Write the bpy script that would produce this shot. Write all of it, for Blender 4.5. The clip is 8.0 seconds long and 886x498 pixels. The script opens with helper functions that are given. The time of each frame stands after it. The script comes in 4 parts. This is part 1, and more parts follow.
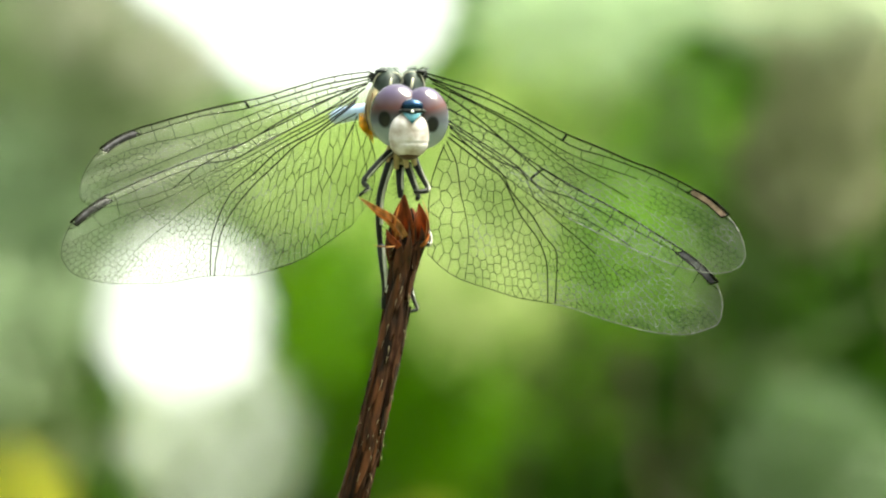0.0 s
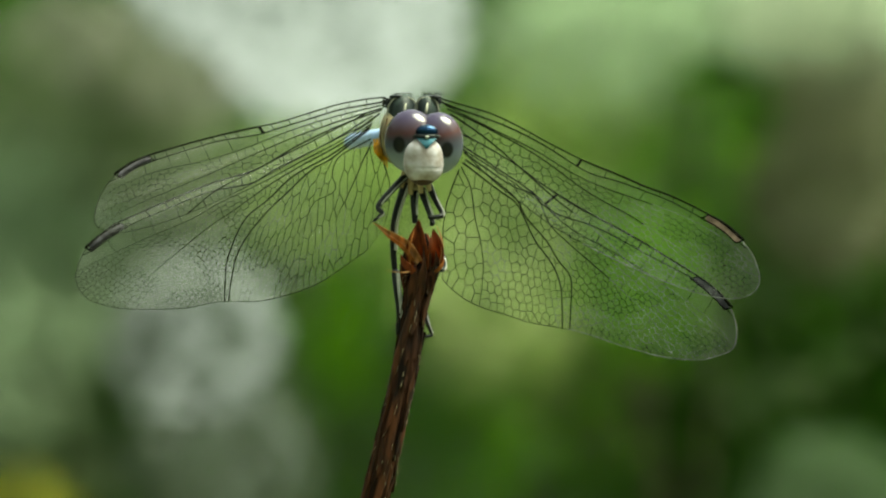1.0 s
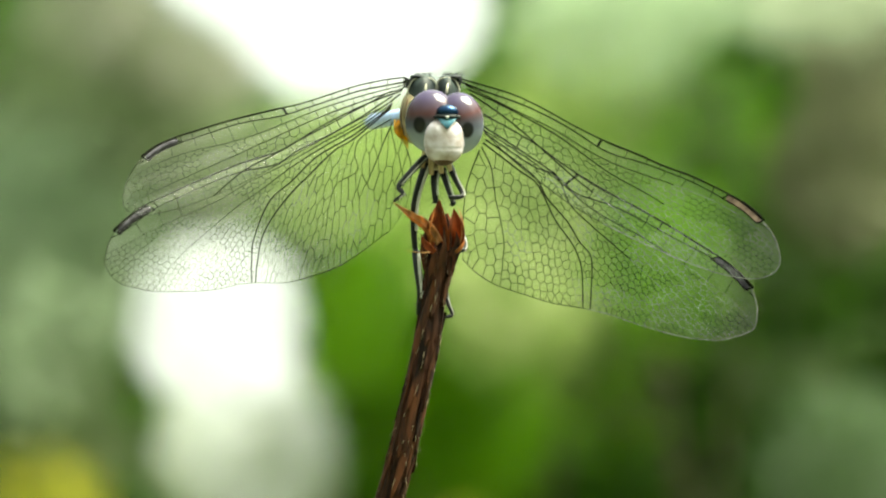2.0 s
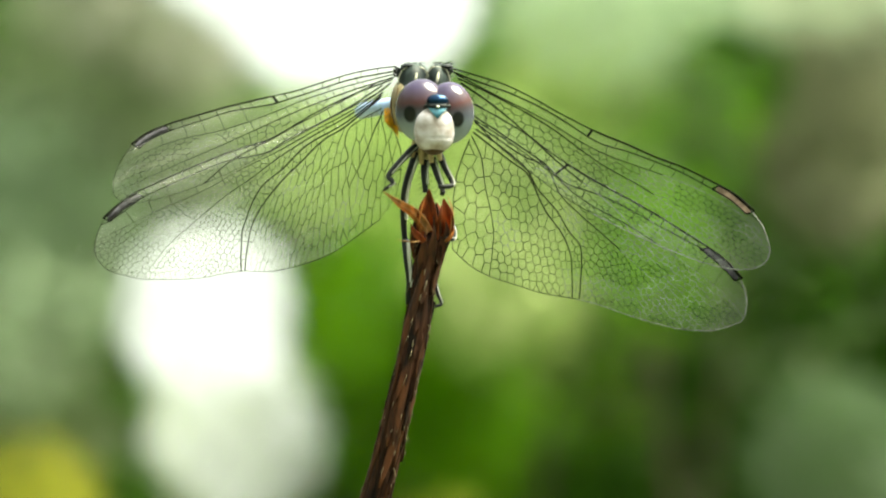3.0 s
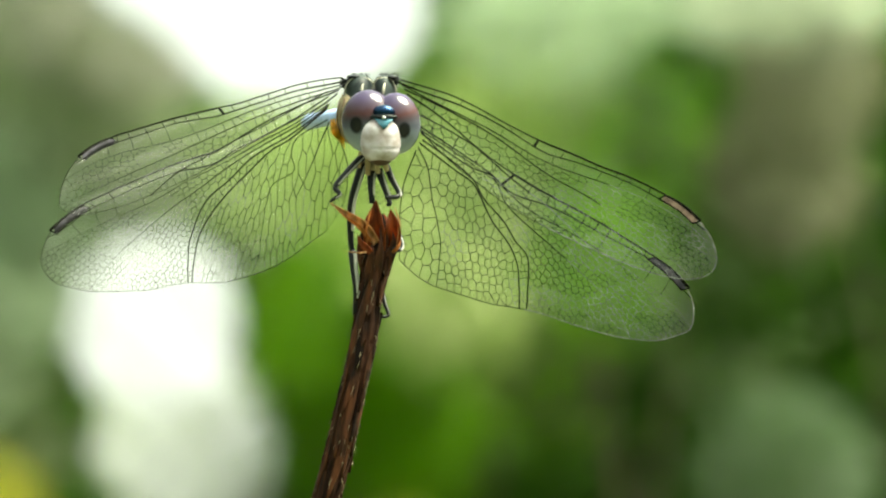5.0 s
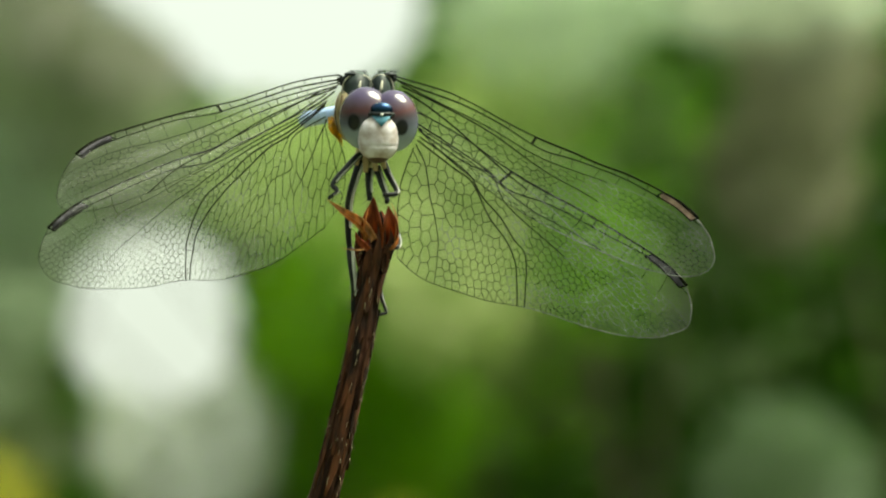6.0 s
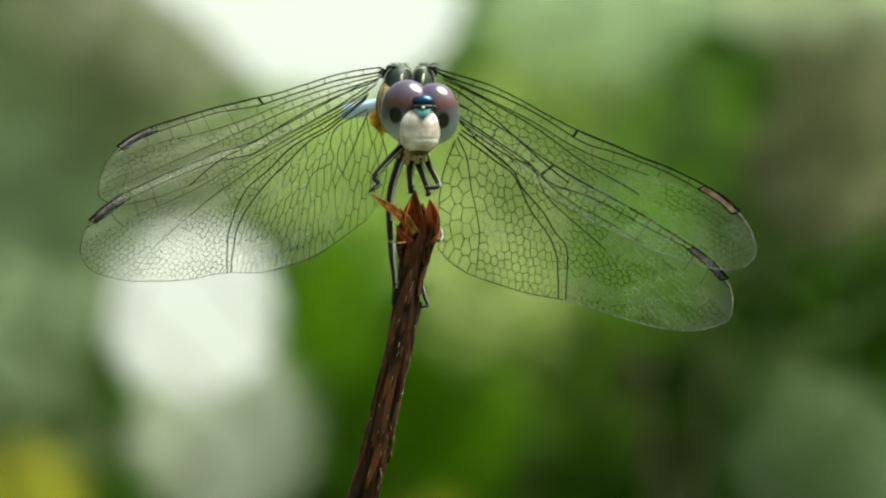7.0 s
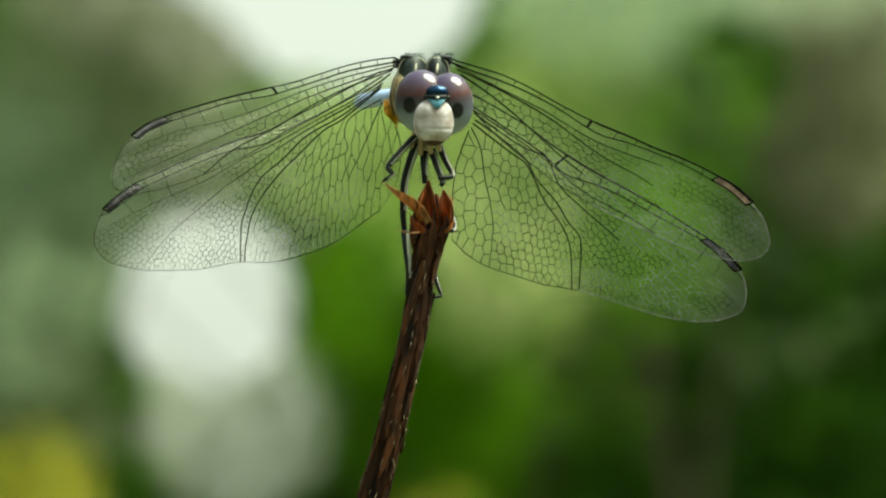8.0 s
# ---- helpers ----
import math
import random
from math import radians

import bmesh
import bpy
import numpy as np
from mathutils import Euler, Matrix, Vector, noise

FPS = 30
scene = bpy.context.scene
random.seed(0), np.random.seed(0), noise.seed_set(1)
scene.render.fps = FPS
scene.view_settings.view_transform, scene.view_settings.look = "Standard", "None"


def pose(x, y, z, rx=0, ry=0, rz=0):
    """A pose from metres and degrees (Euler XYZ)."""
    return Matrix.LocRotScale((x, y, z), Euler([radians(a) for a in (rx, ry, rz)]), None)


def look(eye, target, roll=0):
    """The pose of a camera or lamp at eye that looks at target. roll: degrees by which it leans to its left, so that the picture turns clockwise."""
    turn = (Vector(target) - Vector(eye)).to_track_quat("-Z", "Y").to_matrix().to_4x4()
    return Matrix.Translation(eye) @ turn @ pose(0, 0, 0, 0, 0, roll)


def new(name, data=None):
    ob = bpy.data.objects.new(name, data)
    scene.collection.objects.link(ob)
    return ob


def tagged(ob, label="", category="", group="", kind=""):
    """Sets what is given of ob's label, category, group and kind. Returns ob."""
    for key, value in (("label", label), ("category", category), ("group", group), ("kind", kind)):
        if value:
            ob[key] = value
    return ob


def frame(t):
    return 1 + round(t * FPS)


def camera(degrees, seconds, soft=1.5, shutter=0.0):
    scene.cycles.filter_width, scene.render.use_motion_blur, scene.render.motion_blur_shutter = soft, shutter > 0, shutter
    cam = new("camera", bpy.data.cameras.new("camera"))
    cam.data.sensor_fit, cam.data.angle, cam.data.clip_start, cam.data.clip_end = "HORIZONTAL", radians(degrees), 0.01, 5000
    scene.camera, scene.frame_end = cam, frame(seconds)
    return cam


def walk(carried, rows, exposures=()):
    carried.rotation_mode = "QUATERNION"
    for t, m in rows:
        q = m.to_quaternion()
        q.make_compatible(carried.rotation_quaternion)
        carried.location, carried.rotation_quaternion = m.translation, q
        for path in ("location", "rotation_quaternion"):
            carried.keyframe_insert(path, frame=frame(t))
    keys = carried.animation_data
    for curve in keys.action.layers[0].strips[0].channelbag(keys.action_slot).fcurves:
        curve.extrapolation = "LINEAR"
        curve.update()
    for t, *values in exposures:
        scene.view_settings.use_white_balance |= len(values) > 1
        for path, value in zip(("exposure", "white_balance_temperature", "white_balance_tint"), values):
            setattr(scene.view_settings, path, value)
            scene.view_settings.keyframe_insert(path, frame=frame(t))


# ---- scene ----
MM = 0.001
HEIGHT, TILT, REACH = 0.80, 8.0, 0.60   # lens axis over the ground, its upward tilt, distance to the perch
VIEW = pose(0, 0, HEIGHT, TILT)         # axes along the view: x right, y away, z up, from the perch plane
PERCH = VIEW @ pose(-3.40 * MM, 0, 3.36 * MM)

# ---- camera ----
cam = camera(5.984, 8.0, soft=2.2)
cam.data.dof.use_dof = True
cam.data.dof.focus_distance = REACH - 0.002
cam.data.dof.aperture_fstop = 88.0
EYE = VIEW @ Vector((0, -REACH, 0))


def held(t, yaw, lift, roll=0.0):
    return t, pose(EYE.x, EYE.y, EYE.z, 90 + TILT + lift, 0, yaw) @ pose(0, 0, 0, 0, 0, -roll)


walk(cam, [held(*r) for r in (
    (0.0, 0.069, -0.008), (0.1, 0.107, 0.010), (0.2, 0.138, -0.016), (0.3, 0.207, 0.020), (0.4, 0.252, 0.052),
    (0.5, 0.202, 0.042), (0.6, 0.180, 0.055), (0.7, 0.238, 0.114), (0.8, 0.280, 0.124), (0.9, 0.195, 0.126),
    (1.0, 0.168, 0.164), (1.1, 0.210, 0.175), (1.2, 0.188, 0.142), (1.3, 0.209, 0.138), (1.4, 0.207, 0.150),
    (1.5, 0.202, 0.122), (1.6, 0.267, 0.092), (1.7, 0.313, 0.084),
    (2.8, 0.191, -0.160), (2.9, 0.120, -0.123), (3.0, 0.237, -0.042, -0.3), (3.1, 0.205, -0.008, -0.3),
    (3.2, 0.133, 0.002, -0.3), (3.3, 0.110, 0.033, -0.3), (3.4, 0.034, 0.090, -0.3), (3.5, 0.019, 0.057, -0.25),
    (3.6, 0.004, 0.072, -0.25), (3.7, -0.065, 0.130, -0.2), (3.8, -0.112, 0.108, -0.2), (3.9, -0.121, 0.105, -0.2),
    (4.0, -0.118, 0.153, -0.2), (4.1, -0.145, 0.168, -0.1), (4.2, -0.200, 0.127), (4.3, -0.195, 0.119),
    (4.4, -0.158, 0.117), (4.5, -0.183, 0.080), (4.6, -0.200, 0.045), (4.7, -0.160, 0.029),
    (5.8, -0.104, 0.042), (5.9, -0.134, 0.028), (6.0, -0.141, 0.013), (6.1, -0.140, 0.024), (6.2, -0.119, 0.022),
    (6.3, -0.103, 0.007), (6.4, -0.062, 0.012), (6.5, 0.0, 0.0), (6.6, 0.018, -0.022), (6.7, 0.047, -0.020),
    (6.8, 0.105, 0.012), (6.9, 0.122, -0.006), (7.0, 0.141, -0.036, -0.1), (7.1, 0.159, -0.030, -0.1), (7.2, 0.168, -0.050, -0.1),
    (7.3, 0.192, -0.105, -0.1), (7.4, 0.213, -0.107, -0.15), (7.5, 0.233, -0.124, -0.2), (7.6, 0.235, -0.117, -0.2),
    (7.7, 0.232, -0.100, -0.2), (7.8, 0.245, -0.088, -0.2), (8.0, 0.233, -0.103, -0.3))],
    exposures=[(t, 1.52 + e, 7550, tint - 4) for t, e, tint in (
        (0.0, 0.25, -4), (0.3, 0.2, -4), (0.5, -0.20, -8), (0.8, -0.65, -14), (1.1, -0.8, -14), (1.4, -0.4, -9), (1.7, -0.1, -5), (2.8, 0.05, -4),
        (3.3, 0.02, -4), (4.7, 0.02, -4), (5.8, -0.58, -6), (7.2, -0.54, -7), (8.0, -0.70, -9))])

# ---- light ----
SUN_FROM = Vector((0.40, -0.03, 0.85)).normalized()
world = bpy.data.worlds.new("sky")
scene.world = world
world.use_nodes = True
sky = world.node_tree.nodes.new("ShaderNodeTexSky")
sky.sky_type, sky.sun_disc = "NISHITA", False
sky.sun_elevation = math.asin(SUN_FROM.z)
sky.sun_rotation = math.atan2(SUN_FROM.x, SUN_FROM.y)
sky.air_density, sky.dust_density = 1.0, 5.5
background = world.node_tree.nodes["Background"]
background.inputs["Strength"].default_value = 0.172
haze = world.node_tree.nodes.new("ShaderNodeHueSaturation")   # thin cloud takes most of the blue out
haze.inputs["Saturation"].default_value = 0.30
world.node_tree.links.new(sky.outputs["Color"], haze.inputs["Color"])
world.node_tree.links.new(haze.outputs["Color"], background.inputs["Color"])
# bright thin cloud round the sun: a wide, soft disc
sun = new("sun", bpy.data.lights.new("sun", "SUN"))
sun.data.energy, sun.data.angle, sun.data.color = 4.3, radians(36), (1.0, 0.95, 0.86)
sun.matrix_world = look(SUN_FROM * 20, (0, 0, 0))


# ---- materials ----
def material(name, colour, rough=0.5, metal=0.0, vary=0.25, size=400.0, bump=0.0, spec=0.5, second=None, detail=4.0, coat=0.0, stretch=1.0, each=0.0):
    m = bpy.data.materials.new(name)
    m.use_nodes = True
    nodes, links = m.node_tree.nodes, m.node_tree.links
    p = nodes["Principled BSDF"]
    p.inputs["Roughness"].default_value, p.inputs["Metallic"].default_value = rough, metal
    p.inputs["Specular IOR Level"].default_value = spec
    p.inputs["Coat Weight"].default_value = coat
    p.inputs["Coat Roughness"].default_value = 0.08
    where = nodes.new("ShaderNodeTexCoord")
    n = nodes.new("ShaderNodeTexNoise")
    n.inputs["Scale"].default_value, n.inputs["Detail"].default_value = size, detail
    along = nodes.new("ShaderNodeMapping")
    along.inputs["Scale"].default_value = (1, 1, stretch)
    links.new(where.outputs["Object"], along.inputs["Vector"])
    links.new(along.outputs["Vector"], n.inputs["Vector"])
    ramp = nodes.new("ShaderNodeValToRGB")
    lo = second or tuple(c * (1 - vary) for c in colour)
    hi = colour if second else tuple(min(1, c * (1 + vary)) for c in colour)
    ramp.color_ramp.elements[0].position, ramp.color_ramp.elements[1].position = 0.35, 0.65
    ramp.color_ramp.elements[0].color, ramp.color_ramp.elements[1].color = (*lo, 1), (*hi, 1)
    links.new(n.outputs["Fac"], ramp.inputs["Fac"])
    links.new(ramp.outputs["Color"], p.inputs["Base Color"])
    if each:
        info, hue, spread = nodes.new("ShaderNodeObjectInfo"), nodes.new("ShaderNodeHueSaturation"), nodes.new("ShaderNodeMapRange")
        spread.inputs["To Min"].default_value, spread.inputs["To Max"].default_value = 1 - each, 1 + each
        links.new(info.outputs["Random"], spread.inputs["Value"])
        links.new(spread.outputs["Result"], hue.inputs["Value"])
        links.new(ramp.outputs["Color"], hue.inputs["Color"])
        links.new(hue.outputs["Color"], p.inputs["Base Color"])
    if bump:
        b = nodes.new("ShaderNodeBump")
        b.inputs["Strength"].default_value, b.inputs["Distance"].default_value = bump, 0.0001
        links.new(n.outputs["Fac"], b.inputs["Height"])
        links.new(b.outputs["Normal"], p.inputs["Normal"])
    return m


def leaf_material(name, colour, through_colour, rough=0.45, amount=0.45, mottle=0.0):
    """A leaf: its upper side, and the light that comes through it; each leaf differs."""
    m = bpy.data.materials.new(name)
    m.use_nodes = True
    nodes, links = m.node_tree.nodes, m.node_tree.links
    p = nodes["Principled BSDF"]
    p.inputs["Roughness"].default_value, p.inputs["Specular IOR Level"].default_value = rough, 0.25
    island = nodes.new("ShaderNodeNewGeometry")
    shades = []
    for base in (colour, through_colour):
        hue = nodes.new("ShaderNodeHueSaturation")
        hue.inputs["Color"].default_value = (*base, 1)
        spread = nodes.new("ShaderNodeMapRange")
        spread.inputs["To Min"].default_value, spread.inputs["To Max"].default_value = 0.65, 1.35
        links.new(island.outputs["Random Per Island"], spread.inputs["Value"])
        links.new(spread.outputs["Result"], hue.inputs["Value"])
        if mottle:
            where, along, n = nodes.new("ShaderNodeTexCoord"), nodes.new("ShaderNodeMapping"), nodes.new("ShaderNodeTexNoise")
            along.inputs["Scale"].default_value = (1, 1, 0.25)
            n.inputs["Scale"].default_value, n.inputs["Detail"].default_value = 2200.0, 6.0
            links.new(where.outputs["Object"], along.inputs["Vector"])
            links.new(along.outputs["Vector"], n.inputs["Vector"])
            spread.inputs["From Min"].default_value, spread.inputs["From Max"].default_value = 0.32, 0.68
            spread.inputs["To Min"].default_value, spread.inputs["To Max"].default_value = 1 - mottle, 1 + mottle
            links.new(n.outputs["Fac"], spread.inputs["Value"])
        shades.append(hue)
    links.new(shades[0].outputs["Color"], p.inputs["Base Color"])
    t = nodes.new("ShaderNodeBsdfTranslucent")
    links.new(shades[1].outputs["Color"], t.inputs["Color"])
    mix = nodes.new("ShaderNodeMixShader")
    mix.inputs["Fac"].default_value = amount
    links.new(p.outputs["BSDF"], mix.inputs[1])
    links.new(t.outputs["BSDF"], mix.inputs[2])
    links.new(mix.outputs["Shader"], nodes["Material Output"].inputs["Surface"])
    return m


def membrane_material():
    m = bpy.data.materials.new("wing film")
    m.use_nodes = True
    nodes, links = m.node_tree.nodes, m.node_tree.links
    nodes.remove(nodes["Principled BSDF"])
    clear = nodes.new("ShaderNodeBsdfTransparent")
    clear.inputs["Color"].default_value = (0.97, 0.98, 0.94, 1)
    milk, back = nodes.new("ShaderNodeBsdfDiffuse"), nodes.new("ShaderNodeBsdfTranslucent")
    milk.inputs["Color"].default_value = back.inputs["Color"].default_value = (0.86, 0.90, 0.92, 1)
    both, first, last = (nodes.new("ShaderNodeMixShader") for _ in range(3))
    links.new(milk.outputs["BSDF"], both.inputs[1])
    links.new(back.outputs["BSDF"], both.inputs[2])
    where, n = nodes.new("ShaderNodeTexCoord"), nodes.new("ShaderNodeTexNoise")
    n.inputs["Scale"].default_value, n.inputs["Detail"].default_value = 420.0, 3.0
    links.new(where.outputs["Object"], n.inputs["Vector"])
    spread = nodes.new("ShaderNodeMapRange")
    spread.inputs["From Min"].default_value, spread.inputs["From Max"].default_value = 0.35, 0.7
    spread.inputs["To Min"].default_value, spread.inputs["To Max"].default_value = 0.028, 0.054
    links.new(n.outputs["Fac"], spread.inputs["Value"])
    links.new(spread.outputs["Result"], first.inputs["Fac"])
    links.new(clear.outputs["BSDF"], first.inputs[1])
    links.new(both.outputs["Shader"], first.inputs[2])
    gloss, rim = nodes.new("ShaderNodeBsdfGlossy"), nodes.new("ShaderNodeFresnel")
    gloss.inputs["Roughness"].default_value, rim.inputs["IOR"].default_value = 0.20, 1.20
    crinkle = nodes.new("ShaderNodeBump")
    crinkle.inputs["Strength"].default_value, crinkle.inputs["Distance"].default_value = 0.9, 0.00015
    fine = nodes.new("ShaderNodeTexNoise")
    fine.inputs["Scale"].default_value, fine.inputs["Detail"].default_value = 2600.0, 2.0
    links.new(where.outputs["Object"], fine.inputs["Vector"])
    links.new(fine.outputs["Fac"], crinkle.inputs["Height"])
    links.new(crinkle.outputs["Normal"], gloss.inputs["Normal"])
    links.new(rim.outputs["Fac"], last.inputs["Fac"])
    links.new(first.outputs["Shader"], last.inputs[1])
    links.new(gloss.outputs["BSDF"], last.inputs[2])
    links.new(last.outputs["Shader"], nodes["Material Output"].inputs["Surface"])
    return m


def eye_material(spot):
    """Mauve above, rusty at the waist, grey-blue below, with the dark spot that insect eyes show."""
    m = bpy.data.materials.new("compound eye")
    m.use_nodes = True
    nodes, links = m.node_tree.nodes, m.node_tree.links
    p = nodes["Principled BSDF"]
    p.inputs["Roughness"].default_value = 0.6
    p.inputs["Specular IOR Level"].default_value = 0.05
    p.inputs["Coat Weight"].default_value, p.inputs["Coat Roughness"].default_value = 1.0, 0.075
    p.inputs["Coat IOR"].default_value = 1.42
    where, parts = nodes.new("ShaderNodeTexCoord"), nodes.new("ShaderNodeSeparateXYZ")
    links.new(where.outputs["Generated"], parts.inputs["Vector"])
    n = nodes.new("ShaderNodeTexNoise")
    n.inputs["Scale"].default_value, n.inputs["Detail"].default_value = 1.3, 0.0
    links.new(where.outputs["Generated"], n.inputs["Vector"])
    level = nodes.new("ShaderNodeMath")
    level.operation = "MULTIPLY_ADD"
    level.inputs[1].default_value = 0.24
    links.new(n.outputs["Fac"], level.inputs[0])
    links.new(parts.outputs["Z"], level.inputs[2])
    ramp = nodes.new("ShaderNodeValToRGB")
    e = ramp.color_ramp.elements
    e[0].position, e[0].color = 0.16, (0.33, 0.40, 0.49, 1)
    e[1].position, e[1].color = 1.0, (0.046, 0.034, 0.084, 1)
    for place, tone in ((0.38, (0.20, 0.24, 0.28)), (0.54, (0.085, 0.095, 0.125)), (0.66, (0.058, 0.048, 0.062)), (0.76, (0.078, 0.030, 0.034)), (0.90, (0.050, 0.030, 0.056))):
        k = e.new(place)
        k.color = (*tone, 1)
    links.new(level.outputs["Value"], ramp.inputs["Fac"])
    far = nodes.new("ShaderNodeVectorMath")
    far.operation = "DISTANCE"
    far.inputs[1].default_value = spot
    links.new(where.outputs["Generated"], far.inputs[0])
    edge = nodes.new("ShaderNodeMapRange")
    edge.inputs["From Min"].default_value, edge.inputs["From Max"].default_value = 0.11, 0.16
    edge.inputs["To Min"].default_value, edge.inputs["To Max"].default_value = 0.97, 0.0
    links.new(far.outputs["Value"], edge.inputs["Value"])
    mix = nodes.new("ShaderNodeMixRGB")
    mix.inputs["Color2"].default_value = (0.004, 0.005, 0.007, 1)
    links.new(edge.outputs["Result"], mix.inputs["Fac"])
    links.new(ramp.outputs["Color"], mix.inputs["Color1"])
    links.new(mix.outputs["Color"], p.inputs["Base Color"])
    return m


FILM = membrane_material()
VEIN = material("vein", (0.0065, 0.0075, 0.0045), 0.75, vary=0.5, size=900, spec=0.03)
# light caught by the outer veins, put into a paler base colour
VEIN_GLINT = material("vein paled for glints", (0.115, 0.128, 0.115), 0.38, vary=0.7, size=1500, spec=0.45)
STIGMA = material("wing mark", (0.046, 0.044, 0.056), 0.6, vary=0.4, size=1500, spec=0.12)
STIGMA_PALE = material("pale wing mark", (0.36, 0.25, 0.20), 0.6, vary=0.4, size=1500, spec=0.1)
AMBER = leaf_material("amber", (0.55, 0.31, 0.03), (0.85, 0.55, 0.04), 0.4, 0.55, mottle=0.5)
FACE = material("chalky face", (0.73, 0.69, 0.77), 0.55, size=1000, second=(0.40, 0.33, 0.31), bump=0.45, spec=0.3)
LIP = material("brown lip", (0.065, 0.030, 0.013), 0.5)
BLUE = material("metallic blue", (0.006, 0.028, 0.075), 0.25, metal=0.7, vary=0.4, size=1200)
TEAL = material("teal", (0.03, 0.12, 0.165), 0.35, metal=0.3, vary=0.3, size=1200)
OCELLUS = material("ocellus", (0.75, 0.78, 0.75), 0.15)
DARK = material("dark chitin", (0.014, 0.018, 0.020), 0.5, spec=0.2, vary=0.4, size=900, bump=0.3)
THORAX = material("thorax", (0.050, 0.068, 0.064), 0.5, size=700, second=(0.016, 0.022, 0.024), bump=0.3, spec=0.15)
PALE = material("pale stripe", (0.33, 0.33, 0.26), 0.5, vary=0.25, size=900)
FLANK = material("flank", (0.50, 0.42, 0.25), 0.5, size=900, second=(0.15, 0.10, 0.05), bump=0.3, stretch=0.3, spec=0.3)
BLOOM = material("blue bloom", (0.36, 0.50, 0.84), 0.55, vary=0.12, size=600)
LEG = material("leg", (0.008, 0.009, 0.011), 0.32, spec=0.30, vary=0.4, size=900)
LEG_PALE = material("pale leg", (0.46, 0.47, 0.43), 0.5, vary=0.3, size=900)
COXA = material("cream joint", (0.60, 0.50, 0.30), 0.5, size=900, second=(0.36, 0.26, 0.13), bump=0.3, stretch=0.4)
BARK = material("bark", (0.060, 0.022, 0.011), 0.8, size=1500, second=(0.012, 0.006, 0.004), bump=1.0, detail=8.0, spec=0.2, stretch=0.22)
FUZZ = material("bark fibre", (0.22, 0.18, 0.11), 0.6, vary=0.6, size=1500, spec=0.4)
FLAKE = material("bark flake", (0.074, 0.027, 0.012), 0.7, size=1800, second=(0.014, 0.008, 0.006), bump=0.8, spec=0.15, stretch=0.2, each=0.75)
SCALE = leaf_material("bud scale", (0.19, 0.045, 0.012), (0.46, 0.085, 0.010), 0.5, 0.34, mottle=0.75)
FRAY = leaf_material("frayed scale edge", (0.42, 0.17, 0.05), (0.60, 0.22, 0.05), 0.5, 0.4, mottle=0.6)
HUSK = material("dark husk", (0.11, 0.035, 0.016), 0.6, size=1500, second=(0.025, 0.010, 0.006), bump=0.8, spec=0.3, stretch=0.3)
STRAW = leaf_material("straw bract", (0.55, 0.30, 0.14), (0.70, 0.36, 0.14), 0.5, 0.35, mottle=0.5)


# ---- mesh helpers ----
class Shape:
    """Vertices and faces, gathered and made into one mesh."""

    def __init__(self):
        self.v, self.f = [], []

    def tube(self, points, radii, sides=8, flat=1.0, rough=0.0, ends=True):
        points = [Vector(p) for p in points]
        start, side = len(self.v), None
        for i, p in enumerate(points):
            way = (points[min(i + 1, len(points) - 1)] - points[max(i - 1, 0)]).normalized()
            if side is None:
                side = way.orthogonal().normalized()
                if abs(way.y) < 0.9:
                    side = Vector((0, -1, 0)).cross(way).normalized()
            side = (side - way * side.dot(way)).normalized()
            up = way.cross(side)
            r = radii[i] if isinstance(radii, (list, tuple)) else radii
            for k in range(sides):
                a = 2 * math.pi * k / sides
                g = r * (1 + rough * random.uniform(-1, 1))
                self.v.append(p + side * (math.cos(a) * g) + up * (math.sin(a) * g * flat))
        for i in range(len(points) - 1):
            for k in range(sides):
                a, b = start + i * sides + k, start + i * sides + (k + 1) % sides
                self.f.append((a, b, b + sides, a + sides))
        if ends:
            self.f.append(tuple(reversed(range(start, start + sides))))
            self.f.append(tuple(range(len(self.v) - sides, len(self.v))))
        return self

    def blob(self, centre, radii, rows=20, around=28, turn=None, power=1.0):
        start, centre = len(self.v), Vector(centre)
        for i in range(rows + 1):
            lat = math.pi * i / rows - math.pi / 2
            for k in range(around):
                a = 2 * math.pi * k / around
                c = math.cos(lat) ** power if 0 < i < rows else 0.001
                q = Vector((math.cos(a) * c * radii[0], math.sin(a) * c * radii[1], math.sin(lat) * radii[2]))
                self.v.append(centre + (turn @ q if turn else q))
        for i in range(rows):
            for k in range(around):
                a, b = start + i * around + k, start + i * around + (k + 1) % around
                self.f.append((a, b, b + around, a + around))
        return self

    def data(self, name, mat, smooth=True, scale=MM):
        me = bpy.data.meshes.new(name)
        me.from_pydata([tuple(c * scale for c in p) for p in self.v], [], self.f)
        me.materials.append(mat)
        me.update()
        if smooth:
            me.shade_smooth()
        return me


def part(name, shape, mat, parent, label="", at=None, smooth=True):
    ob = new(name, shape if isinstance(shape, bpy.types.Mesh) else shape.data(name, mat, smooth))
    ob.parent = parent
    if at is not None:
        ob.matrix_basis = at
    return tagged(ob, label) if label else ob


